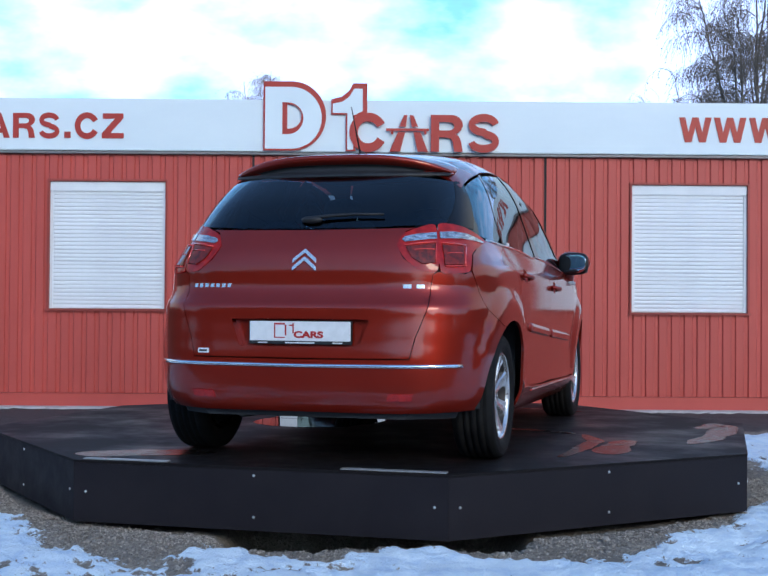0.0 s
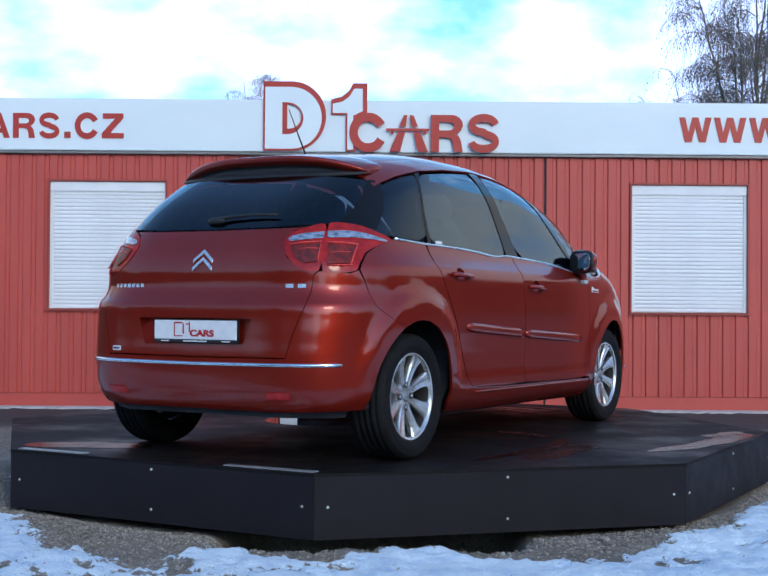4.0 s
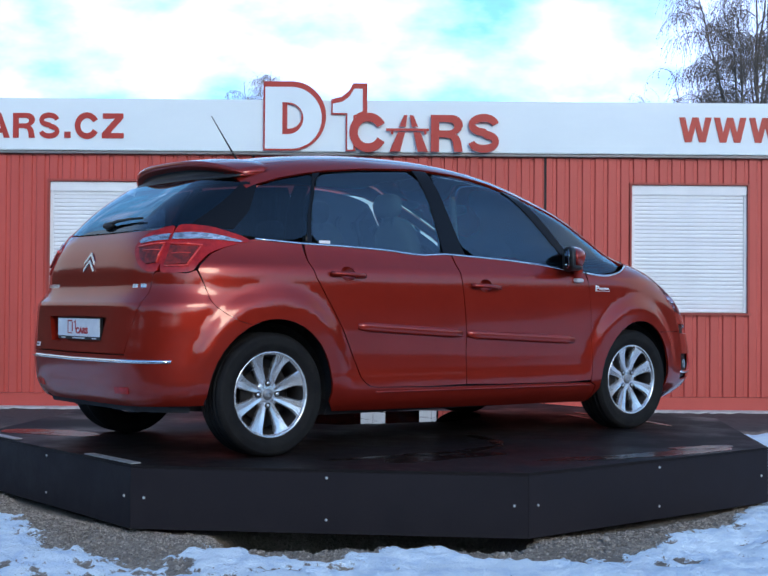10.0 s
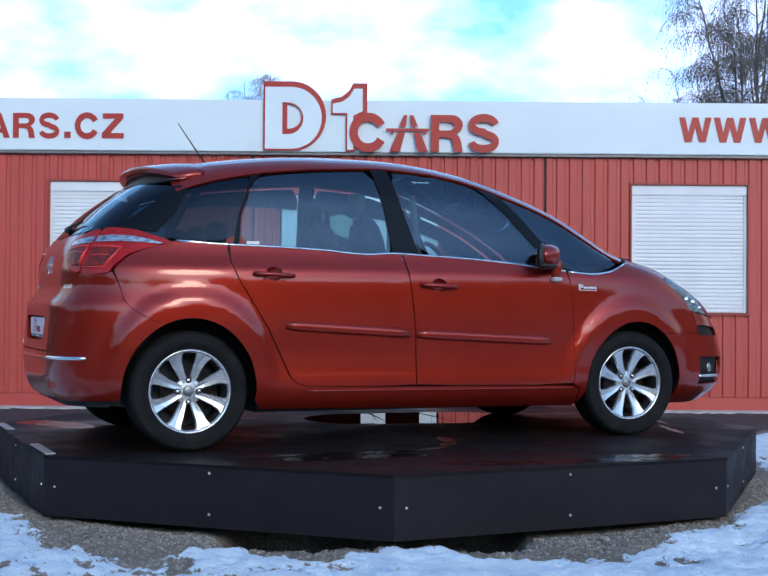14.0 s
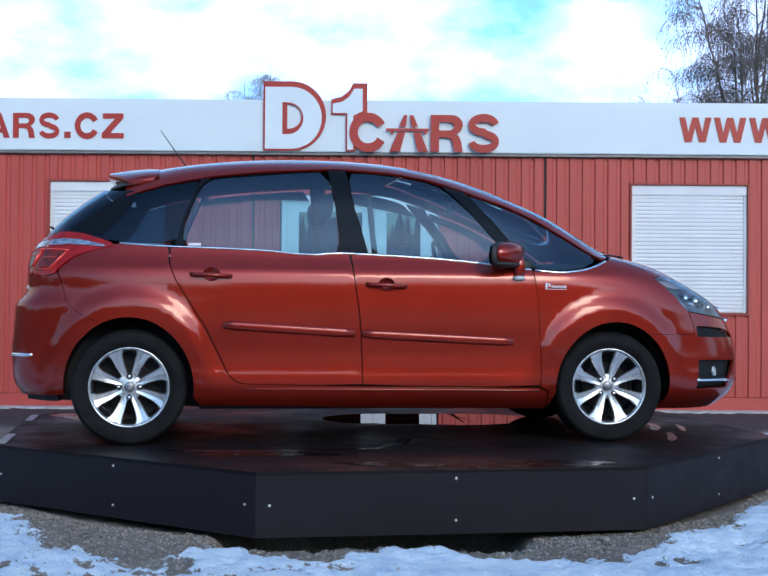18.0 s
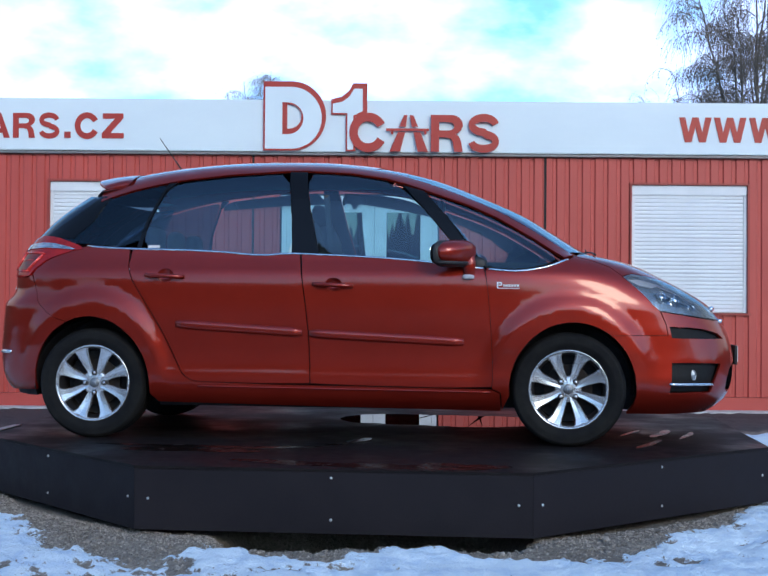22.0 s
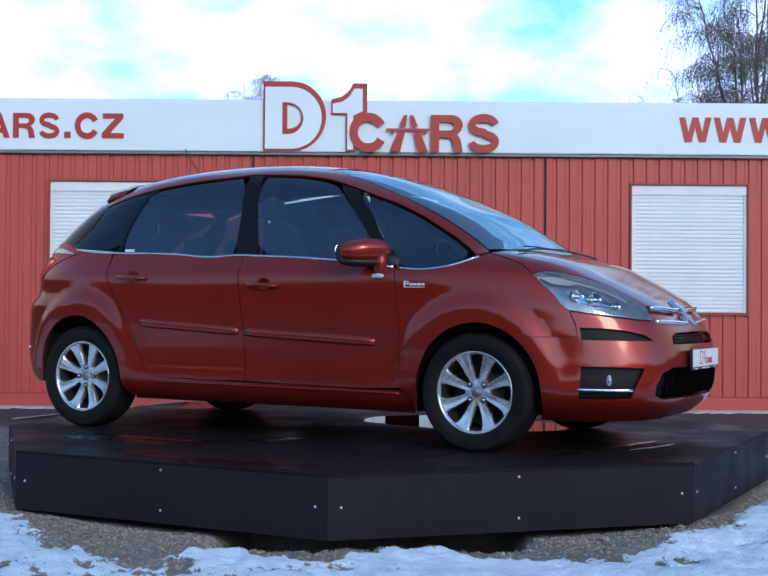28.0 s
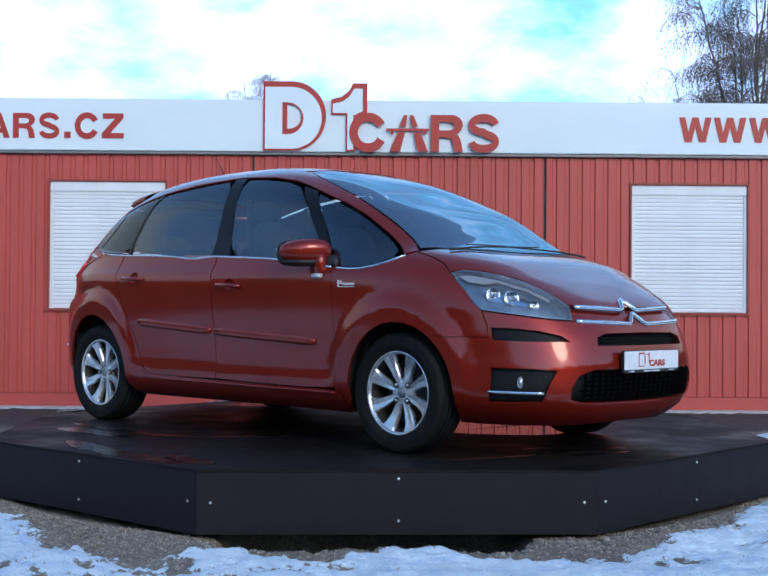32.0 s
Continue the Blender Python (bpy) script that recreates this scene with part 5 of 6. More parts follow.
def build_car():
    car = new("car")
    tagged(car, "copper-red five-door people carrier standing on a turntable", "car")

    # doors, wings, sills
    front_door = along(BELT, -0.318, 0.722, 16) + list(DOOR_FRONT)[1:] + [(0.5, 0.328), (0.2, 0.332), (0.0, 0.334)] + list(reversed(DOOR_MID))[:-1]
    rear_door = along(BELT, -1.318, -0.328, 16) + [(x - 0.003, z) for x, z in DOOR_MID[1:]] + [(-0.5, 0.338), (-0.75, 0.342)] + list(reversed(DOOR_REAR))[:-1]
    doors = skin("front_door", front_door, "side", PAINT, car, "copper-red front door", both=True, holes=(handle_ring(-0.123, 0.901),))
    rears = skin("rear_door", rear_door, "side", PAINT, car, "copper-red rear door", both=True, holes=(handle_ring(-1.096, 0.949),))
    fender = [(0.728, 0.986)] + along(BELT, 0.80, 1.19, 8) + [(1.225, 1.068), (1.33, 1.040), (1.42, 1.006)]
    tip = [p_nose(a, z) for a, z in ((53.0, 0.955), (50.5, 0.90), (48.0, 0.845), (46.5, 0.80), (44.7, 0.766), (43.3, 0.69), (43.0, 0.629))]
    fender += [(p[0], p[2]) for p in tip] + [(1.60, 0.627), (1.50, 0.627), WING_END]
    fender += [p for p in reversed(ARCH_F) if p[0] < WING_END[0] - 0.01]
    fender += [(0.822, 0.20), (0.817, 0.303), (0.769, 0.326), (0.767, 0.338)] + list(reversed(DOOR_FRONT))[1:-1]
    skin("front_wing", fender, "side", PAINT, car, both=True, step=0.032)
    quarter = [(-1.595, 1.118), (-1.335, 1.105)] + [(x - 0.004, z) for x, z in DOOR_REAR[1:]]
    quarter += [(-0.5, 0.334), (0.2, 0.328), (0.765, 0.322), (0.812, 0.300), (0.816, 0.195), (-0.2, 0.208), (-1.148, 0.222)]
    quarter += [p for p in reversed(ARCH_R) if p[0] > -1.71] + [(p_tail(a, z)[0], z) for a, z in ((53.4, 0.699), (50.9, 0.728), (48.3, 0.768), (46.7, 0.803), (45.6, 0.85), (44.7, 0.90), (43.4, 0.955), (44.0, 0.985), (45.9, 1.037), (49.4, 1.073), (52.3, 1.094), (55.4, 1.113))]
    skin("body_side", quarter, "side", PAINT, car, "copper-red rear wing and sill", both=True, step=0.034)
    rail = along(EDGE, -1.60, 1.215, 44) + [(1.165, 1.060), (0.993, 1.172), (0.796, 1.287), (0.626, 1.364), (0.484, 1.413), (0.357, 1.458), (0.257, 1.492), (0.144, 1.524), (-0.057, 1.556), (-0.33, 1.573), (-0.43, 1.574), (-0.80, 1.549), (-1.083, 1.516), (-1.225, 1.490), (-1.367, 1.459), (-1.51, 1.415), (-1.57, 1.39)]
    skin("roof_rail", rail, "side", PAINT, car, both=True, gap=0.001)

    # side glass and dark pillars
    skin("side_window", soften([(-1.905, 1.168), (-1.792, 1.254), (-1.652, 1.341), (-1.510, 1.405), (-1.367, 1.449), (-1.225, 1.478), (-1.160, 1.490), (-1.198, 1.408), (-1.258, 1.262), (-1.290, 1.120), (-1.62, 1.130)]), "side", GLASS_DARK, car, "dark tinted quarter glass", off=-0.004, depth=0.004, both=True, gap=0.0)
    skin("side_window", soften([(-1.262, 1.114), (-1.235, 1.262), (-1.155, 1.453), (-1.100, 1.497), (-0.95, 1.516), (-0.799, 1.531), (-0.6, 1.549), (-0.435, 1.557), (-0.398, 1.326), (-0.378, 1.088), (-0.47, 1.078), (-0.57, 1.074), (-0.777, 1.094), (-1.056, 1.106)]), "side", GLASS_SIDE, car, "rear door glass", off=-0.006, depth=0.004, both=True, gap=0.0)
    skin("side_window", soften([(-0.215, 1.080), (-0.281, 1.327), (-0.322, 1.554), (-0.2, 1.553), (-0.057, 1.539), (0.05, 1.525), (0.144, 1.505), (0.235, 1.472), (0.375, 1.333), (0.485, 1.204), (0.594, 1.077), (0.620, 1.016), (0.335, 1.047), (0.057, 1.067)]), "side", GLASS_SIDE, car, "front door glass", off=-0.006, depth=0.004, both=True, gap=0.0)
    skin("side_window", soften([(0.370, 1.440), (0.484, 1.398), (0.626, 1.350), (0.796, 1.272), (0.993, 1.158), (1.140, 1.060), (1.031, 1.012), (0.889, 0.995), (0.750, 1.004), (0.690, 1.049), (0.527, 1.276)]), "side", GLASS_SIDE, car, "front quarter glass", off=-0.006, depth=0.004, both=True, gap=0.0)
    for pl in ([(-0.43, 1.567), (-0.328, 1.567), (-0.284, 1.327), (-0.217, 1.078), (-0.377, 1.084), (-0.395, 1.326)],
               [(-1.155, 1.498), (-1.10, 1.506), (-1.160, 1.453), (-1.240, 1.262), (-1.266, 1.112), (-1.295, 1.112), (-1.258, 1.262), (-1.196, 1.408)],
               [(0.240, 1.484), (0.365, 1.450), (0.520, 1.276), (0.684, 1.049), (0.735, 1.000), (0.624, 1.010), (0.600, 1.077), (0.490, 1.204), (0.380, 1.333)]):
        skin("pillar", pl, "side", PIANO, car, "black gloss window pillar", off=-0.002, both=True, gap=0.0, depth=0.02)
    strip(along(BELT, -1.60, 0.715, 30), "side", 0.013, CHROME, car, "belt_trim", "bright chrome strip", 0.004)
    strip(along(BELT, 0.735, 1.185, 12), "side", 0.013, CHROME, car, "belt_trim", "bright chrome strip", 0.004)

    # roof, windscreen, bonnet
    right = [(x, p_side(x, edge(x))[1]) for x in [-1.60 + 1.66 * i / 20 for i in range(21)]]
    roof = right + [(0.10, -0.30), (0.115, 0.0), (0.10, 0.30)] + [(x, -y) for x, y in reversed(right)] + [(-1.60, 0.4), (-1.60, 0.0), (-1.60, -0.4)]
    skin("roof", roof, "top", PAINT, car, "copper-red roof", gap=0.001, step=0.06)
    right = [(x, p_side(x, edge(x))[1] + 0.012) for x in [0.075 + 1.12 * i / 16 for i in range(17)]]
    screen = right + [(1.265, -0.58), (1.31, -0.38), (1.335, 0.0), (1.31, 0.38), (1.265, 0.58)] + [(x, -y) for x, y in reversed(right)] + [(0.115, 0.30), (0.13, 0.0), (0.115, -0.30)]
    skin("windscreen", screen, "top", GLASS_FRONT, car, "long raked windscreen", off=-0.004, depth=0.004, gap=0.0, step=0.06)
    nose_edge = [p_nose(a, z)[:2] for a, z in HEAD_TOP]
    half = [p_side(x, z)[:2] for x, z in ((1.228, 1.070), (1.33, 1.042), (1.42, 1.008))] + [(x - 0.002, y + 0.001) for x, y in nose_edge] + [p_nose(14, 0.785)[:2], p_nose(6, 0.782)[:2]]
    hood = half + [p_nose(0, 0.782)[:2]] + [(x, -y) for x, y in reversed(half)] + [(1.345, 0.50), (1.385, 0.25), (1.395, 0.0), (1.385, -0.25), (1.345, -0.50)]
    skin("bonnet", hood, "top", PAINT, car, "copper-red bonnet", step=0.055)
    cowl = [(1.235, -0.715), (1.335, -0.505), (1.375, -0.25), (1.385, 0.0), (1.375, 0.25), (1.335, 0.505), (1.235, 0.715), (1.262, 0.60), (1.312, 0.385), (1.337, 0.0), (1.312, -0.385), (1.262, -0.60)]
    skin("cowl", cowl, "top", PLASTIC, car, "black plastic cowl below the windscreen", off=-0.006, gap=0.0)

    # front bumper with its openings
    bump = [(0.0, 0.700), (10, 0.702), (22.5, 0.708), (28.0, 0.714), (33.8, 0.728), (40.0, 0.746), (44.4, 0.759), (43.2, 0.69), (42.95, 0.627), (50, 0.627)] + NOSE_ARCH + [(49.5, 0.186), (38, 0.181), (25, 0.182), (12, 0.186), (0.0, 0.190)]
    slot = [(42.3, 0.676), (37, 0.672), (32.0, 0.662), (27.0, 0.638), (24.9, 0.610), (33, 0.610), (42.0, 0.614)]
    fog = [(42.4, 0.476), (35, 0.474), (28.3, 0.468), (30.0, 0.40), (31.3, 0.309), (37, 0.306), (42.8, 0.304)]
    grille_up = mirrored([(0.0, 0.652), (14.5, 0.648), (17.5, 0.628), (17.8, 0.590), (0.0, 0.588)])
    grille_low = mirrored([(0.0, 0.470), (19.5, 0.470), (23.4, 0.440), (25.2, 0.375), (25.0, 0.325), (22.0, 0.305), (0.0, 0.296)])
    flip = lambda l: [(-a, z) for a, z in reversed(l)]
    skin("front_bumper", mirrored(bump), "nose", PAINT, car, "copper-red front bumper", holes=(slot, flip(slot), fog, flip(fog), grille_up, grille_low), step=0.05)
    for l in (slot, flip(slot)):
        skin("air_slot", l, "nose", GRILLE, car, "black honeycomb air slot", off=-0.022, gap=0.0, depth=0.0)
    for l, s in ((fog, 1), (flip(fog), -1)):
        pocket = skin("lamp_pocket", l, "nose", GRILLE, car, "black fog lamp pocket", off=-0.030, gap=-0.006, depth=0.0)[0]
        p = Vector(p_nose(36.3, 0.408))
        n = skin_normal(p)
        bm = lathe([(0.0001, 0.006), (0.012, 0.004), (0.020, -0.003), (0.023, -0.003), (0.025, 0.003), (0.026, -0.02)], 28)
        q = n.to_track_quat("Y", "Z").to_matrix().to_4x4()
        bm.transform(Matrix.Translation(p - n * 0.022) @ q @ Matrix.Diagonal((0.55, 0.8, 1.15, 1)))
        if s < 0:
            bm.transform(Matrix.Diagonal((1, -1, 1, 1)))
            bmesh.ops.reverse_faces(bm, faces=bm.faces[:])
        bm.transform(Matrix.Translation((0, SIDE_OF_AXIS, 0)))
        part("fog_lamp", bm, LAMP_BOWL, pocket, "clear oval fog lamp", True)
    strip([(43.2 - 12 * i / 10, 0.357 - 0.003 * i / 10) for i in range(11)], "nose", 0.016, CHROME, car, "fog_trim", "chrome strip", 0.0)
    for l, name in ((grille_up, "upper_grille"), (grille_low, "lower_grille")):
        back = skin(name, l, "nose", GRILLE, car, "black grille", off=-0.045, gap=-0.012, depth=0.0)[0]
        zs = [0.605, 0.622, 0.638] if name == "upper_grille" else [0.318 + 0.0235 * i for i in range(7)]
        for z in zs:
            reach = 16.5 if name == "upper_grille" else 23.0 - 4 * abs(z - 0.36) / 0.1
            strip([(-reach + 2 * reach * i / 20, z) for i in range(21)], "nose", 0.008, PIANO, back, "grille_bar", "", -0.02, False)
        if name == "lower_grille":
            for k in range(-10, 11):
                strip([(k * 2.15, 0.312 + 0.15 * i / 4) for i in range(5)], "nose", 0.006, PIANO, back, "grille_bar", "", -0.026, False)
    # panel with the two chevron strips
    mid = mirrored([(0.0, 0.778), (14, 0.780), (22.2, 0.784), (22.8, 0.716), (10, 0.708), (0.0, 0.706)])
    nose_panel = skin("nose_panel", mid, "nose", PAINT, car, "copper-red nose panel", off=-0.016)[0]
    for z0, a1 in ((0.779, 21.4), (0.708, 22.4)):
        arm = [(a1 - (a1 - 3.6) * i / 10, z0 - 0.015 * (i / 10)) for i in range(11)] + [(2.9, z0 - 0.008), (1.5, z0 + 0.016), (0.35, z0 + 0.036)]
        line = arm + [(0.0, z0 + 0.038)] + [(-a, z) for a, z in reversed(arm)]
        strip(line, "nose", 0.022, CHROME, nose_panel, "chevron_trim", "chrome strip that rises to a chevron", 0.010, False, 0.012)

    # headlights
    lamp = list(HEAD_TOP) + list(HEAD_LOW)
    for s, l in ((1, lamp), (-1, flip(lamp))):
        body = skin("headlight", l, "nose", LAMP_BOWL, car, "large clear swept-back headlight", off=-0.036, gap=0.002, depth=0.0)[0]
        skin("cover", l, "nose", LAMP_CLEAR, body, off=0.0, gap=0.002, depth=0.0)
        rim_l = shrink([Vector((a * 0.021, z)) for a, z in l], 0.0035)
        skin("housing", l, "nose", ALLOY, body, off=-0.001, gap=0.001, depth=0.05, holes=([(p.x / 0.021, p.y) for p in rim_l],))
        for a, z, r in ((41.6, 0.852, 0.034), (37.0, 0.836, 0.038), (31.6, 0.802, 0.022)):
            p = Vector(p_nose(a, z))
            n = (skin_normal(p) + Vector((1.2, -0.3, -0.2))).normalized()
            bm = lathe([(0.0001, 0.012), (r * 0.35, 0.008), (r * 0.55, -0.004), (r * 0.62, -0.016), (r * 0.8, -0.004), (r, 0.008), (r * 1.08, 0.006), (r * 1.1, -0.02)], 28)
            bm.transform(Matrix.Translation(p - skin_normal(p) * 0.026) @ n.to_track_quat("Y", "Z").to_matrix().to_4x4())
            if s < 0:
                bm.transform(Matrix.Diagonal((1, -1, 1, 1)))
                bmesh.ops.reverse_faces(bm, faces=bm.faces[:])
            bm.transform(Matrix.Translation((0, SIDE_OF_AXIS, 0)))
            part("projector", bm, CHROME, body, "bright round projector lens", True)
        skin("reflector", [(s * a, z) for a, z in ((44.4, 0.884), (34.0, 0.862), (31.0, 0.815), (34.0, 0.800), (43.2, 0.822))], "nose", CHROME, body, "bright faceted reflector", off=-0.032, gap=0.0, depth=0.004)
        brow = [(a, z - 0.006) for a, z in HEAD_TOP[2:6]] + [(a + 0.6, z - 0.022) for a, z in reversed(HEAD_TOP[2:6])]
        skin("brow", [(s * a, z) for a, z in brow], "nose", LAMP_WHITE, body, "pale upper lamp strip", off=-0.030, gap=0.0, depth=0.004)
        skin("indicator", [(s * a, z) for a, z in ((51.0, 0.951), (47.0, 0.955), (42.0, 0.940), (39.0, 0.922), (43.0, 0.905), (48.0, 0.915))], "nose", LAMP_WHITE, body, off=-0.018, gap=0.002, depth=0.01)

    # tailgate, rear glass, lamps, rear bumper
    gate = mirrored([(0.0, 1.152), (20, 1.155), (30.0, 1.160), (27.0, 1.140), (24.5, 1.074), (25.7, 1.008), (29.2, 0.960), (33.2, 0.946), (32.4, 0.930), (31.6, 0.839), (27.6, 0.632), (26.2, 0.530), (0.0, 0.527)])
    recess = mirrored([(0.0, 0.714), (17.4, 0.712), (15.0, 0.585), (0.0, 0.583)])
    tail = skin("tailgate", gate, "tail", PAINT, car, "copper-red tailgate", holes=(recess,), step=0.028, gap=0.002, depth=0.05)[0]
    skin("plate_recess", recess, "tail", PAINT, tail, off=-0.046, gap=-0.010, depth=0.0)
    glass_l = [(0.0, 1.160), (20, 1.163), (38.6, 1.183), (44.0, 1.27), (49.0, 1.36), (52.0, 1.425), (30.0, 1.445), (0.0, 1.450)]
    skin("rear_window", mirrored(glass_l), "tail", GLASS_DARK, car, "dark tinted rear window", off=-0.003, depth=0.004, gap=0.0)
    pil = [(38.7, 1.183), (44.1, 1.27), (49.1, 1.36), (52.1, 1.425), (58.5, 1.44), (57.0, 1.36), (55.5, 1.27), (51.0, 1.168)]
    skin("pillar", pil, "tail", PIANO, car, "black gloss rear pillar", off=-0.001, gap=0.0, both=True, depth=0.02)
    for s in (1, -1):
        lin = [(s * a, z) for a, z in rounded(LAMP_IN)]
        lout = [(s * a, z) for a, z in rounded(LAMP_OUT)]
        inner = skin("tail_lamp", lin, "tail", LAMP_RED, tail, "red tail lamp with a pale band", off=0.004, gap=0.0005)[0]
        outer = skin("tail_lamp", lout, "tail", LAMP_RED, car, "red wrap-around tail lamp with a pale band", off=0.004, gap=0.0005)[0]
        skin("reverse_lamp", [(s * a, z) for a, z in ((25.6, 1.096), (26.6, 1.112), (30.0, 1.126), (34.8, 1.134), (34.6, 1.101), (30.0, 1.092), (26.4, 1.084))], "tail", LAMP_BAND, inner, "pale silvered band", off=0.0095, gap=0.001, depth=0.006)
        skin("indicator", [(s * a, z) for a, z in ((35.6, 1.137), (40.0, 1.143), (45.0, 1.138), (50.0, 1.120), (53.8, 1.102), (52.6, 1.095), (48.0, 1.103), (43.0, 1.108), (35.4, 1.103))], "tail", LAMP_BAND, outer, "pale silvered band", off=0.0095, gap=0.001, depth=0.006)
        cells = ((((26.4, 1.062), (33.8, 1.080), (33.0, 0.985), (30.0, 0.978), (27.6, 1.010)), inner), (((35.6, 1.074), (42.6, 1.070), (40.6, 0.978), (35.2, 0.974)), outer))
        for q, lampob in cells:
            skin("lamp_cell", [(s * a, z) for a, z in q], "tail", LAMP_CELL, lampob, off=0.0105, gap=0.002, depth=0.006)
        ribs = (([(26.4, 1.066), (30.0, 1.078), (34.0, 1.083)], 0.009, inner), ([(28.4, 1.046), (31.0, 1.050), (33.2, 1.048)], 0.005, inner), ([(33.9, 1.075), (33.4, 1.030), (33.1, 0.985)], 0.006, inner),
                ([(35.6, 1.078), (39.0, 1.080), (43.4, 1.074)], 0.009, outer), ([(43.0, 1.066), (41.8, 1.020), (40.8, 0.975)], 0.010, outer), ([(35.4, 0.970), (38.0, 0.970), (41.2, 0.972)], 0.007, outer), ([(36.4, 1.030), (38.6, 1.034), (41.0, 1.032)], 0.004, outer))
        for line, wide, lampob in ribs:
            strip([(s * a, z) for a, z in line], "tail", wide, LAMP_GLINT, lampob, "lamp_rib", "", 0.013, False, 0.004)
    rear = [(0.0, 0.524), (26.2, 0.527), (27.6, 0.632), (31.6, 0.839), (32.4, 0.930), (33.6, 0.944), (41.0, 0.936), (43.1, 0.951), (44.5, 0.90), (45.6, 0.85), (46.7, 0.803), (48.3, 0.768), (50.9, 0.728), (53.4, 0.699)] + list(reversed(TAIL_ARCH)) + [(45, 0.278), (25, 0.268), (0.0, 0.268)]
    bumper = skin("rear_bumper", mirrored(rear), "tail", PAINT, car, "copper-red rear bumper", step=0.03)[0]
    strip([(-38.5 + 77 * i / 40, 0.492 + 0.006 * abs(2 * i / 40 - 1)) for i in range(41)], "tail", 0.020, CHROME, bumper, "bumper_trim", "chrome strip", 0.006, False, 0.008)
    strip([(-40 + 80 * i / 40, 0.385) for i in range(41)], "tail", 0.007, PLASTIC, bumper, "bumper_groove", "", -0.004, False)
    for s in (1, -1):
        skin("reflector", [(s * a, z) for a, z in ((21.8, 0.366), (27.2, 0.367), (27.0, 0.334), (21.6, 0.332))], "tail", LAMP_RED, bumper, off=0.004, gap=0.0, depth=0.01)

    # number plates as plain boards
    for fn, a, z, n_off, w in ((p_tail, 0, 0.651, -0.022, 0.262), (p_nose, 0, 0.507, 0.020, 0.262)):
        p = Vector(fn(a, z))
        sx = -1 if fn is p_tail else 1
        x = p.x + sx * n_off
        bm = box(-0.008, 0.008, -w, w, -0.058, 0.056, 0.003)
        bm.transform(Matrix.Translation((x, SIDE_OF_AXIS, z)))
        plate = part("plate_holder", bm, PLASTIC, car, "black plate holder")
        bm = box(-0.003, 0.003, -w + 0.006, w - 0.006, -0.042, 0.052, 0.002)
        bm.transform(Matrix.Translation((x + sx * 0.0085, SIDE_OF_AXIS, z)))
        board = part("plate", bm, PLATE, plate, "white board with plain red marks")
        marks = [(-0.130, -0.124, -0.028, 0.044), (-0.124, -0.075, -0.028, -0.023), (-0.124, -0.075, 0.036, 0.044), (-0.075, -0.067, -0.016, 0.036), (-0.054, -0.036, 0.030, 0.036), (-0.036, -0.029, -0.006, 0.044)]
        turn = Matrix(((0, -sx, 0, x + sx * 0.0120), (sx, 0, 0, SIDE_OF_AXIS), (0, 0, 1, z), (0, 0, 0, 1)))
        for y0, y1, z0, z1 in marks:
            bm = box(y0, y1, -0.001, 0.001, z0, z1)
            bm.transform(turn)
            part("mark", bm, PLATE_RED, board)
        bm, wide = lettering("CARS", 0.034, 0.002, 0.05)
        bm.transform(turn @ Matrix.Translation((-0.030, 0, -0.028)) @ Matrix.Diagonal((0.150 / wide, 1, 1, 1)))
        part("lettering", bm, PLATE_RED, board)
        for y0, y1 in ((-0.215, -0.165), (-0.075, 0.075), (0.165, 0.215)):
            bm = box(y0, y1, -0.001, 0.001, -0.0535, -0.0475)
            bm.transform(Matrix.Translation((-sx * 0.003, 0, 0)) @ turn)
            part("mark", bm, PLATE, plate)

    strip([(-0.90 + 1.66 * i / 30, 0.312 - 0.007 * (-0.90 + 1.66 * i / 30)) for i in range(31)], "side", 0.010, PAINT, car, "sill_crease", "", 0.003, True, 0.006)

    # spoiler and aerial
    top = bmesh.new()
    rows = []
    n = 36
    for i in range(n + 1):
        v = -1 + 2 * i / n
        y = v * 0.592
        back = -1.705 + 0.150 * abs(v) ** 3.0
        lid = p_top(-1.40, y * 0.97)[2] + 0.002
        tip = 1.560 - 0.078 * abs(v) ** 3.2
        root_z = 1.436 + 0.020 * abs(v) ** 4
        root_x = p_top(-1.60, 0)[0] - 0.105 + 0.135 * abs(v) ** 3
        sec = []
        for u in (0.0, 0.2, 0.4, 0.6, 0.8, 0.94, 1.0):
            sec.append((-1.40 + (back + 1.40) * u, lid + (tip - lid) * u ** 1.4 + 0.006 * math.sin(math.pi * u) * (1 - 0.7 * v * v)))
        thin = 1 - 0.55 * v ** 6
        sec += [(back - 0.004, tip - 0.006), (back - 0.003, tip - 0.022 * thin), (back + 0.006, tip - 0.034 * thin), (back + 0.035, tip - 0.046 * thin), (back + 0.055, tip - 0.056 * thin),
                (root_x + 0.01, root_z + 0.032 * thin), (root_x - 0.012, root_z), (-1.45, root_z + 0.02)]
        rows.append([top.verts.new((x, y + SIDE_OF_AXIS, z)) for x, z in sec])
    for a, b in zip(rows, rows[1:]):
        for k in range(len(rows[0]) - 1):
            fc = top.faces.new((a[k], a[k + 1], b[k + 1], b[k]))
            fc.material_index = 1 if k > 9 else 0
    top.faces.new(rows[0])
    top.faces.new(rows[-1][::-1])
    bmesh.ops.recalc_face_normals(top, faces=top.faces[:])
    part("spoiler", top, [PAINT, PLASTIC], car, "copper-red roof spoiler with a black underside", True)
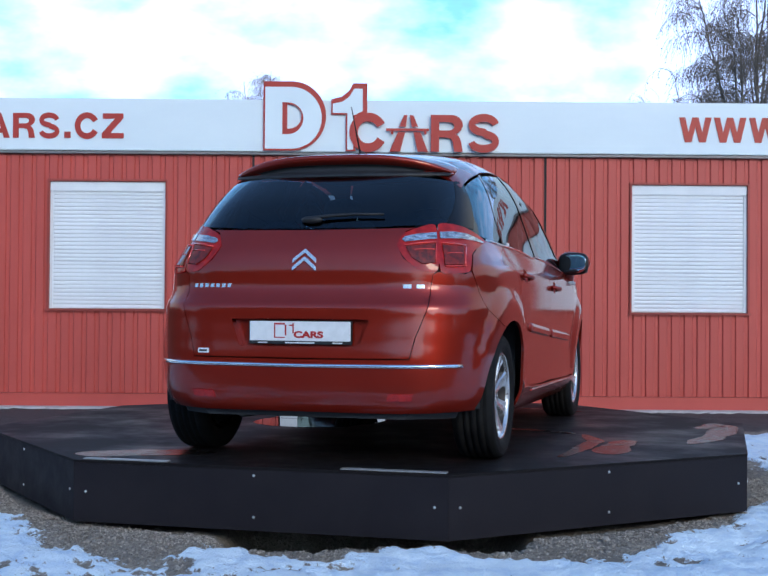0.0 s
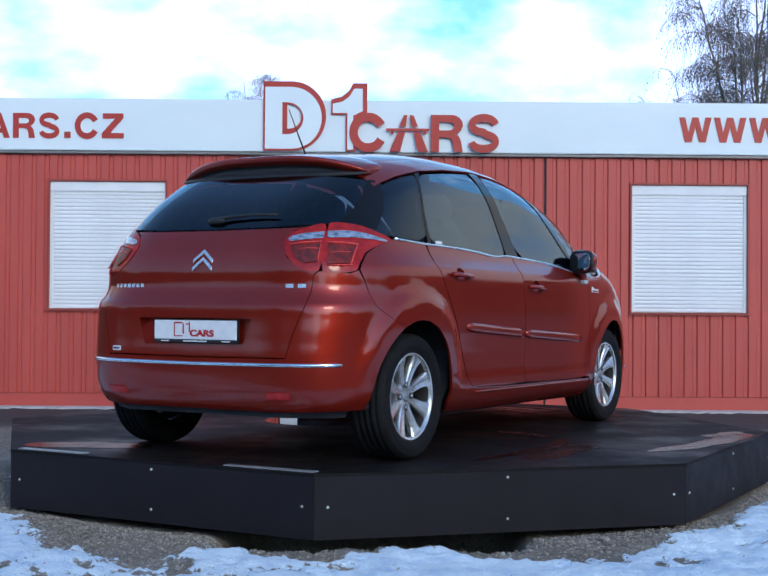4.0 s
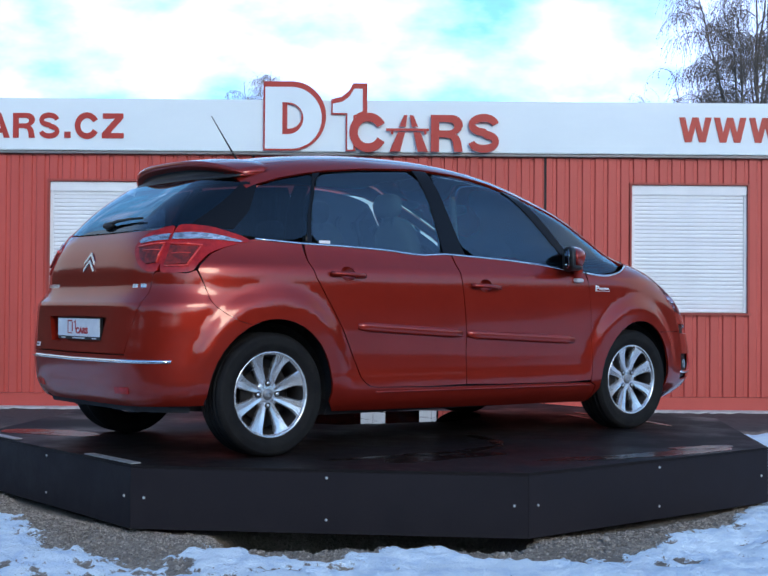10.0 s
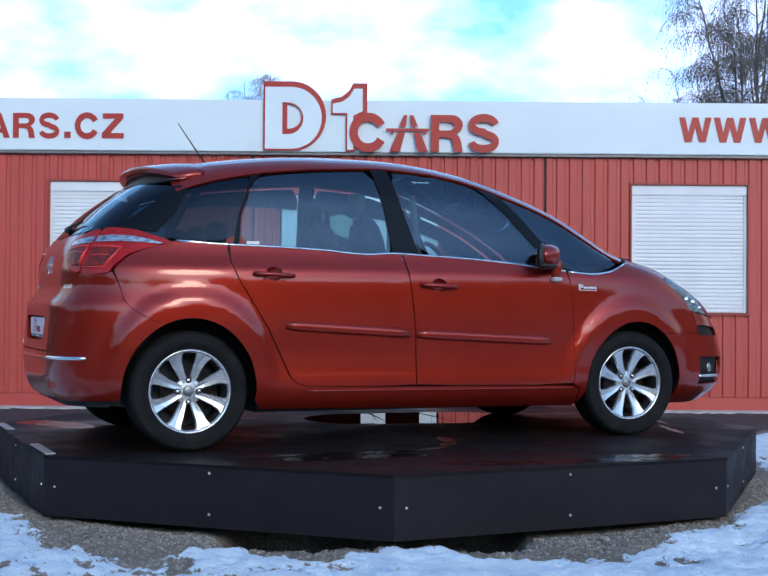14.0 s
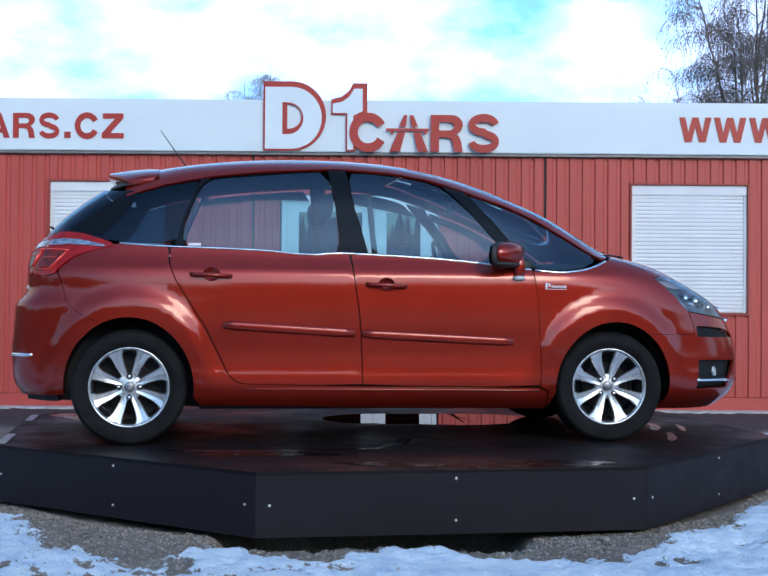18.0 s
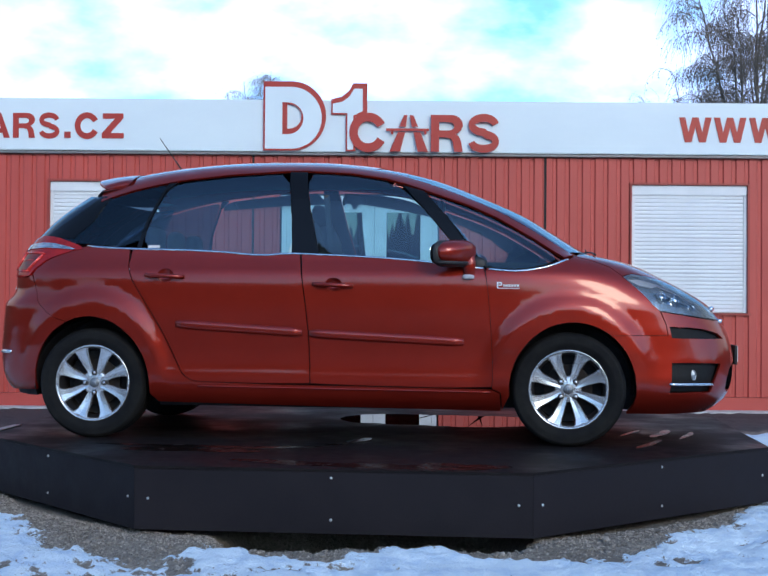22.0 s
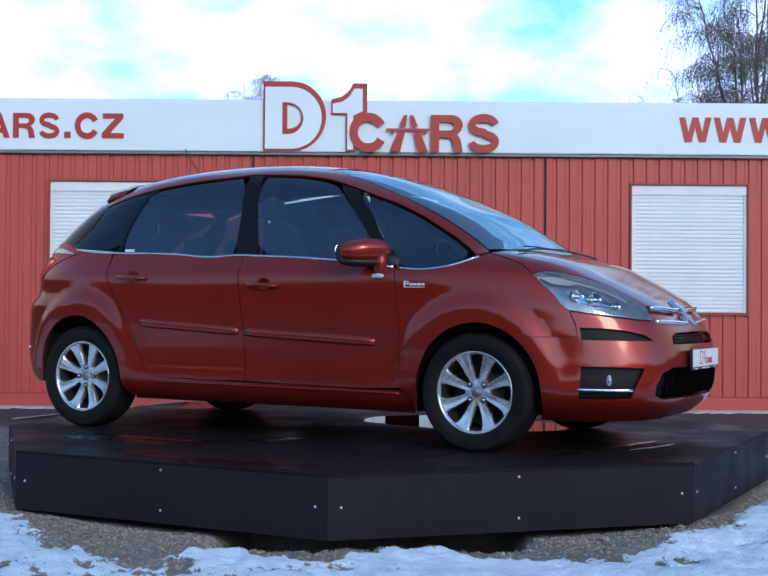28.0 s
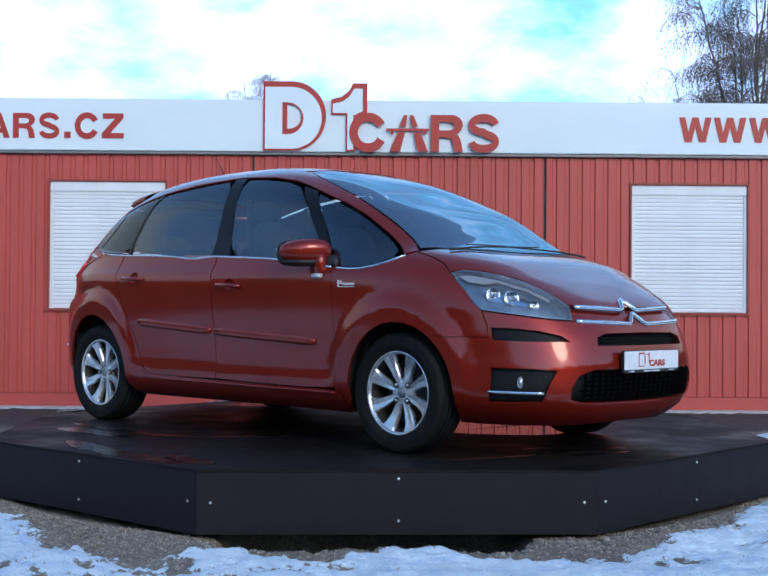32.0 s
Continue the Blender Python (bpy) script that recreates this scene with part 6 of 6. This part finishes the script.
    a0 = Vector((-1.235, SIDE_OF_AXIS, 1.618))
    part("aerial", tube([a0, a0 + Vector((-0.07, 0, 0.095)), a0 + Vector((-0.171, 0, 0.237))], 0.006, 6, None, 0.4), PLASTIC, car, "thin black whip aerial")
    part("aerial_base", prism([(-1.31, SIDE_OF_AXIS - 0.012), (-1.235, SIDE_OF_AXIS - 0.018), (-1.235, SIDE_OF_AXIS + 0.018), (-1.31, SIDE_OF_AXIS + 0.012)], 1.585, 1.618, 0.004), PLASTIC, car)

    # handles, mouldings, mirrors
    for x, z, obs in ((-1.100, 0.945, rears), (-0.127, 0.897, doors)):
        for side, d in zip((1, -1), obs):
            p = Vector(p_side(x, z))
            y = p.y * side
            o = -side
            dish(x + 0.004, z + 0.004, side, d)
            bm = tube([(x - 0.108, y + SIDE_OF_AXIS - side * 0.004, z + 0.005), (x - 0.088, y + SIDE_OF_AXIS - side * 0.022, z + 0.003), (x, y + SIDE_OF_AXIS - side * 0.034, z), (x + 0.085, y + SIDE_OF_AXIS - side * 0.024, z - 0.004), (x + 0.112, y + SIDE_OF_AXIS - side * 0.004, z - 0.006)], 0.0125, 10)
            part("handle", bm, PAINT, d, "copper-red bar handle", True)
    for line, obs in (([(-1.03 + 0.73 * i / 12, 0.672 - 0.043 * i / 12) for i in range(13)], rears), ([(-0.258 + 0.87 * i / 14, 0.626 - 0.042 * i / 14) for i in range(15)], doors)):
        for side, d in zip((1, -1), obs):
            fn = p_side
            bm = bmesh.new()
            rws = []
            for i, (u, v) in enumerate(line):
                s = Vector(fn(u, v))
                nn = skin_normal(s)
                s += nn * flare(s)
                h = 0.027 if 0 < i < len(line) - 1 else 0.018
                rw = []
                for dz, dn in ((-1.0, -0.004), (-0.95, 0.006), (-0.55, 0.011), (0.4, 0.012), (0.8, 0.008), (1.0, -0.004)):
                    q = s + Vector((0, 0, dz * h)) + nn * dn
                    rw.append(bm.verts.new((q.x, q.y * side + SIDE_OF_AXIS, q.z)))
                rws.append(rw)
            for a, b in zip(rws, rws[1:]):
                for k in range(5):
                    bm.faces.new((a[k], a[k + 1], b[k + 1], b[k]))
            bm.faces.new(rws[0])
            bm.faces.new(rws[-1][::-1])
            bmesh.ops.recalc_face_normals(bm, faces=bm.faces[:])
            part("door_moulding", bm, PAINT, d, "copper-red rubbing strip", True)
    for side, d in zip((1, -1), doors):
        y = -0.962 * side
        # the outer end of the mirror is swept back
        swept = lambda size: lambda q: Vector((q.x + 0.066 / size * q.y * side, q.y, q.z))
        cut = lambda q: Vector(((q.x if q.x > 0 else q.x * 0.45) * (0.88 + 0.12 * q.z) + 0.066 / 0.105 * q.y * side, q.y, q.z * (1 + 0.16 * q.y * side)))
        shell = pod("door_mirror", (0.555, y + 0.022 * side, 1.078), (0.105, 0.116, 0.073), 2.5, PAINT, d, "copper-red door mirror", cut)
        pod("mirror_rim", (0.524, y + 0.018 * side, 1.072), (0.030, 0.106, 0.075), 3.2, PLASTIC, shell, "black mirror rim", swept(0.030))
        pod("mirror_underside", (0.560, y + 0.022 * side, 1.022), (0.070, 0.100, 0.020), 2.6, PLASTIC, shell, "black mirror underside", swept(0.070))
        pod("mirror_foot", (0.640, -0.894 * side, 1.008), (0.036, 0.036, 0.066), 2.6, PAINT, shell, "copper-red mirror foot")
        pod("mirror_base", (0.668, -0.846 * side, 1.012), (0.070, 0.034, 0.050), 2.4, PLASTIC, shell, "black mirror base")
        pod("mirror_glass", (0.4965, y + 0.018 * side, 1.072), (0.004, 0.092, 0.062), 3.2, MIRROR, shell, "mirror glass", swept(0.004))
        pod("side_repeater", (0.635, -0.914 * side, 0.945), (0.034, 0.028, 0.015), 3, LAMP_WHITE, shell, "pale indicator lens")
        # small badge behind the wing and sticker on the glass, as plain bars
        for x, z, w, h in ((0.797, 0.901, 0.008, 0.036), (0.810, 0.914, 0.022, 0.006), (0.818, 0.906, 0.006, 0.012), (0.810, 0.901, 0.016, 0.005), (0.832, 0.900, 0.006, 0.014), (0.846, 0.899, 0.012, 0.011), (0.862, 0.899, 0.010, 0.012), (0.878, 0.899, 0.011, 0.011), (0.893, 0.899, 0.010, 0.012), (0.909, 0.899, 0.013, 0.011), (0.860, 0.884, 0.118, 0.0035)):
            p = Vector(p_side(x, z))
            bm = box(x - w / 2, x + w / 2, -0.002, 0.002, z - h / 2, z + h / 2)
            bm.transform(Matrix.Translation((0, (p.y - 0.003) * side + SIDE_OF_AXIS, 0)))
            part("badge_bar", bm, PLATE, car, "small silver script badge as bars")
        p = Vector(p_side(-1.19, 1.117))
        bm = box(-1.225, -1.155, -0.002, 0.002, 1.109, 1.124)
        bm.transform(Matrix.Translation((0, (p.y - 0.003) * side + SIDE_OF_AXIS, 0)))
        part("sticker", bm, PLATE, car, "small white glass sticker")

    # emblem and badges on the tailgate
    for z in (1.030, 0.992):
        p = Vector(p_tail(0, z))
        chevron(p, skin_normal(p), 0.061, 0.052, 0.021, 0.008, ALLOY, tail, "silver chevron")
    for a0, a1, z, k in ((25.6, 31.6, 0.873, 2), (-30.0, -19.4, 0.877, 7)):
        for i in range(k):
            b0, b1 = a0 + (a1 - a0) * i / k, a0 + (a1 - a0) * (i + 0.62) / k
            skin("badge_bar", [(b0, z - 0.010), (b1, z - 0.010), (b1, z + 0.010), (b0, z + 0.010)], "tail", ALLOY, tail, off=0.003, gap=0.0, depth=0.004)
    sticker = skin("sticker", [(-25.2, 0.546), (-22.6, 0.546), (-22.6, 0.569), (-25.2, 0.569)], "tail", PLATE, tail, "small pale sticker with dark marks", off=0.003, gap=0.0, depth=0.004)[0]
    skin("mark", [(-24.9, 0.553), (-23.0, 0.553), (-23.0, 0.562), (-24.9, 0.562)], "tail", PLASTIC, sticker, off=0.0045, gap=0.0, depth=0.002)
    p = Vector(p_tail(4, 1.215))
    bm = tube([Vector(p_tail(a, z)) * 1 + Vector((-0.018, SIDE_OF_AXIS, 0.004)) for a, z in ((0, 1.205), (6, 1.218), (14, 1.224), (22, 1.222))], 0.011, 8, None, 0.5)
    part("rear_wiper", bm, PLASTIC, car, "black rear wiper", True)
    pod("wiper_hub", (p_tail(0, 1.20)[0] - 0.008, 0, 1.202), (0.022, 0.055, 0.019), 2.2, PLASTIC, car)
    for s in (1, -1):
        pts = [(1.325 - 0.05 * i / 8, s * (0.62 - 1.05 * i / 8) if s > 0 else -(0.62 - 0.85 * i / 8)) for i in range(9)]
        bm = tube([Vector(p_top(x, y)) + Vector((0.02, SIDE_OF_AXIS, 0.006)) for x, y in pts], 0.006, 6, None, 0.6)
        part("wiper", bm, PLASTIC, car, "black windscreen wiper", True)

    # wheels
    for wx in WHEELS_X:
        build_wheel(car, wx, 0.765, 1)
        build_wheel(car, wx, -0.765, -1)

    # underside with wheel housings, and the cabin
    bm = bmesh.new()
    rws = []
    xs = [-2.12, -2.0, -1.93, -1.925, -1.16, -1.155, -0.8, 0.0, 0.5, 0.80, 0.805, 1.595, 1.60, 1.8, 1.98]
    for x in xs:
        wy = abs(p_side(x, 0.6)[1]) - 0.045
        if -1.93 < x < -1.157 or 0.802 < x < 1.597:
            wy = 0.60
        top_z = 0.93 if -1.9 < x < 1.3 else (0.80 if 0 < x < 1.7 else 0.60)
        low_z = 0.200 if abs(x) < 1.9 else 0.24
        wl = min(wy, abs(p_side(x, low_z + 0.01)[1]) - 0.04)
        wt_ = min(wy, abs(p_side(x, top_z)[1]) - 0.045)
        rws.append([bm.verts.new((x, y + SIDE_OF_AXIS, z)) for y, z in ((-wl, low_z), (wl, low_z), (wy, low_z + 0.16), (wt_, top_z), (-wt_, top_z), (-wy, low_z + 0.16))])
    for a, b in zip(rws, rws[1:]):
        for k in range(6):
            bm.faces.new((a[k], a[(k + 1) % 6], b[(k + 1) % 6], b[k]))
    bm.faces.new(rws[0])
    bm.faces.new(rws[-1][::-1])
    bmesh.ops.recalc_face_normals(bm, faces=bm.faces[:])
    part("underbody", bm, CABIN, car, "dark underside and cabin floor")
    for wx in WHEELS_X:
        for side in (1, -1):
            bm = bmesh.new()
            rws = []
            for i in range(19):
                a = radians(-5 + 190 * i / 18)
                rws.append([bm.verts.new((wx + 0.0 + 0.362 * math.cos(a), y * side + SIDE_OF_AXIS, 0.318 + 0.372 * math.sin(a))) for y in (0.58, 0.82)])
            for a, b in zip(rws, rws[1:]):
                bm.faces.new((a[0], a[1], b[1], b[0]))
            part("arch_liner", bm, PLASTIC, car)
    part("exhaust", tube([(-2.05, SIDE_OF_AXIS + 0.35, 0.25), (-1.7, SIDE_OF_AXIS + 0.35, 0.24)], 0.03, 12), DARK_METAL, car)
    # cabin
    for x, y, rowz in ((-0.23, 0.37, 0), (-0.23, -0.37, 0), (-1.10, 0.44, 1), (-1.10, 0.0, 1), (-1.10, -0.44, 1)):
        w = 0.225 if not rowz else 0.185
        high = 1.04 if not rowz else 0.84
        seat = pod("seat_back", (x - 0.10, y, high), (0.075, w, 0.27), 3.0, SEAT, car, "grey cloth seat back", lambda q: Vector((q.x - 0.55 * q.z, q.y * (1 - 0.14 * (q.z + 1)), q.z)))
        pod("headrest", (x - 0.19, y, high + 0.335), (0.045, 0.115, 0.072), 2.8, SEAT, seat)
        part("headrest_stem", tube([(x - 0.185, y + SIDE_OF_AXIS - 0.05, high + 0.20), (x - 0.19, y + SIDE_OF_AXIS - 0.05, high + 0.30)], 0.006, 6), CHROME, seat)
        part("headrest_stem", tube([(x - 0.185, y + SIDE_OF_AXIS + 0.05, high + 0.20), (x - 0.19, y + SIDE_OF_AXIS + 0.05, high + 0.30)], 0.006, 6), CHROME, seat)
    for side in (1, -1):
        # safety belts that hang beside the middle pillars
        belt_bm = tube([(-0.20, 0.70 * side + SIDE_OF_AXIS, 1.42), (-0.18, 0.71 * side + SIDE_OF_AXIS, 1.20), (-0.15, 0.73 * side + SIDE_OF_AXIS, 0.95)], 0.018, 6)
        part("safety_belt", belt_bm, SEAT, car, "grey safety belt", True)
    part("dashboard", prism([(0.62, -0.74 + SIDE_OF_AXIS), (1.12, -0.66 + SIDE_OF_AXIS), (1.24, SIDE_OF_AXIS), (1.12, 0.66 + SIDE_OF_AXIS), (0.62, 0.74 + SIDE_OF_AXIS), (0.66, SIDE_OF_AXIS)], 0.90, 1.035, 0.02), CABIN, car, "dark dashboard")
    bm = bmesh.new()
    tor = []
    for i in range(32):
        a = 2 * math.pi * i / 32
        tor.append((0.0, 0.19 * math.cos(a), 0.19 * math.sin(a)))
    tube(tor + [tor[0]], 0.016, 8, bm)
    bm.transform(Matrix.Translation((0.46, 0.37 + SIDE_OF_AXIS, 1.03)) @ Matrix.Rotation(radians(-24), 4, "Y"))
    part("steering_wheel", bm, PLASTIC, car, "black steering wheel", True)
    pod("inner_mirror", (0.42, 0.0, 1.41), (0.02, 0.12, 0.035), 3, PLASTIC, car)
    bm = bmesh.new()
    rws = []
    for i in range(13):
        x = -1.45 + 1.5 * i / 12
        w = abs(p_side(x, min(edge(x), 1.56))[1]) - 0.05
        rws.append([bm.verts.new((x, w * v + SIDE_OF_AXIS, min(edge(x), 1.60) - 0.03 + 0.03 * (1 - v * v))) for v in (-1, -0.6, 0, 0.6, 1)])
    for a, b in zip(rws, rws[1:]):
        for k in range(4):
            bm.faces.new((a[k], a[k + 1], b[k + 1], b[k]))
    bmesh.ops.solidify(bm, geom=bm.faces[:], thickness=0.01)
    part("headlining", bm, HEADLINER, car, "", True)
    part("parcel_shelf", prism([(-1.35, -0.66 + SIDE_OF_AXIS), (-1.35, 0.66 + SIDE_OF_AXIS), (-1.98, 0.56 + SIDE_OF_AXIS), (-1.98, -0.56 + SIDE_OF_AXIS)], 1.06, 1.085, 0.006), CABIN, car)
    return car


build_ground()
turntable = build_turntable()
build_building()
build_kerb()
build_sign()
car = build_car()
tree(11.2, 30.0, 12.6, 3, spread=0.19, stems=10, twigs=11500)
tree(8.7, 31.0, 8.3, 21, spread=0.20, stems=6, twigs=1500, first=0.55)
tree(15.2, 33.0, 13.6, 8, spread=0.20, twigs=6500)
tree(-5.05, 45.0, 10.9, 5, spread=0.10, stems=5, twigs=2500, first=0.5)
build_far_woods()
clouds = build_clouds()
build_stones()
build_pebbles()


def motions():
    """The turntable carries the car round; the clouds drift."""
    times = [2.0 * i for i in range(17)]
    walk(turntable, [(t, pose(0, 0, 0, 0, 0, heading(t))) for t in times])
    walk(car, [(t, pose(0, 0, 0, 0, 0, heading(t))) for t in times])
    walk(clouds, [(t, pose(4.4 * t, 1500, 0)) for t in (0.0, 16.0, 32.0)])


motions()
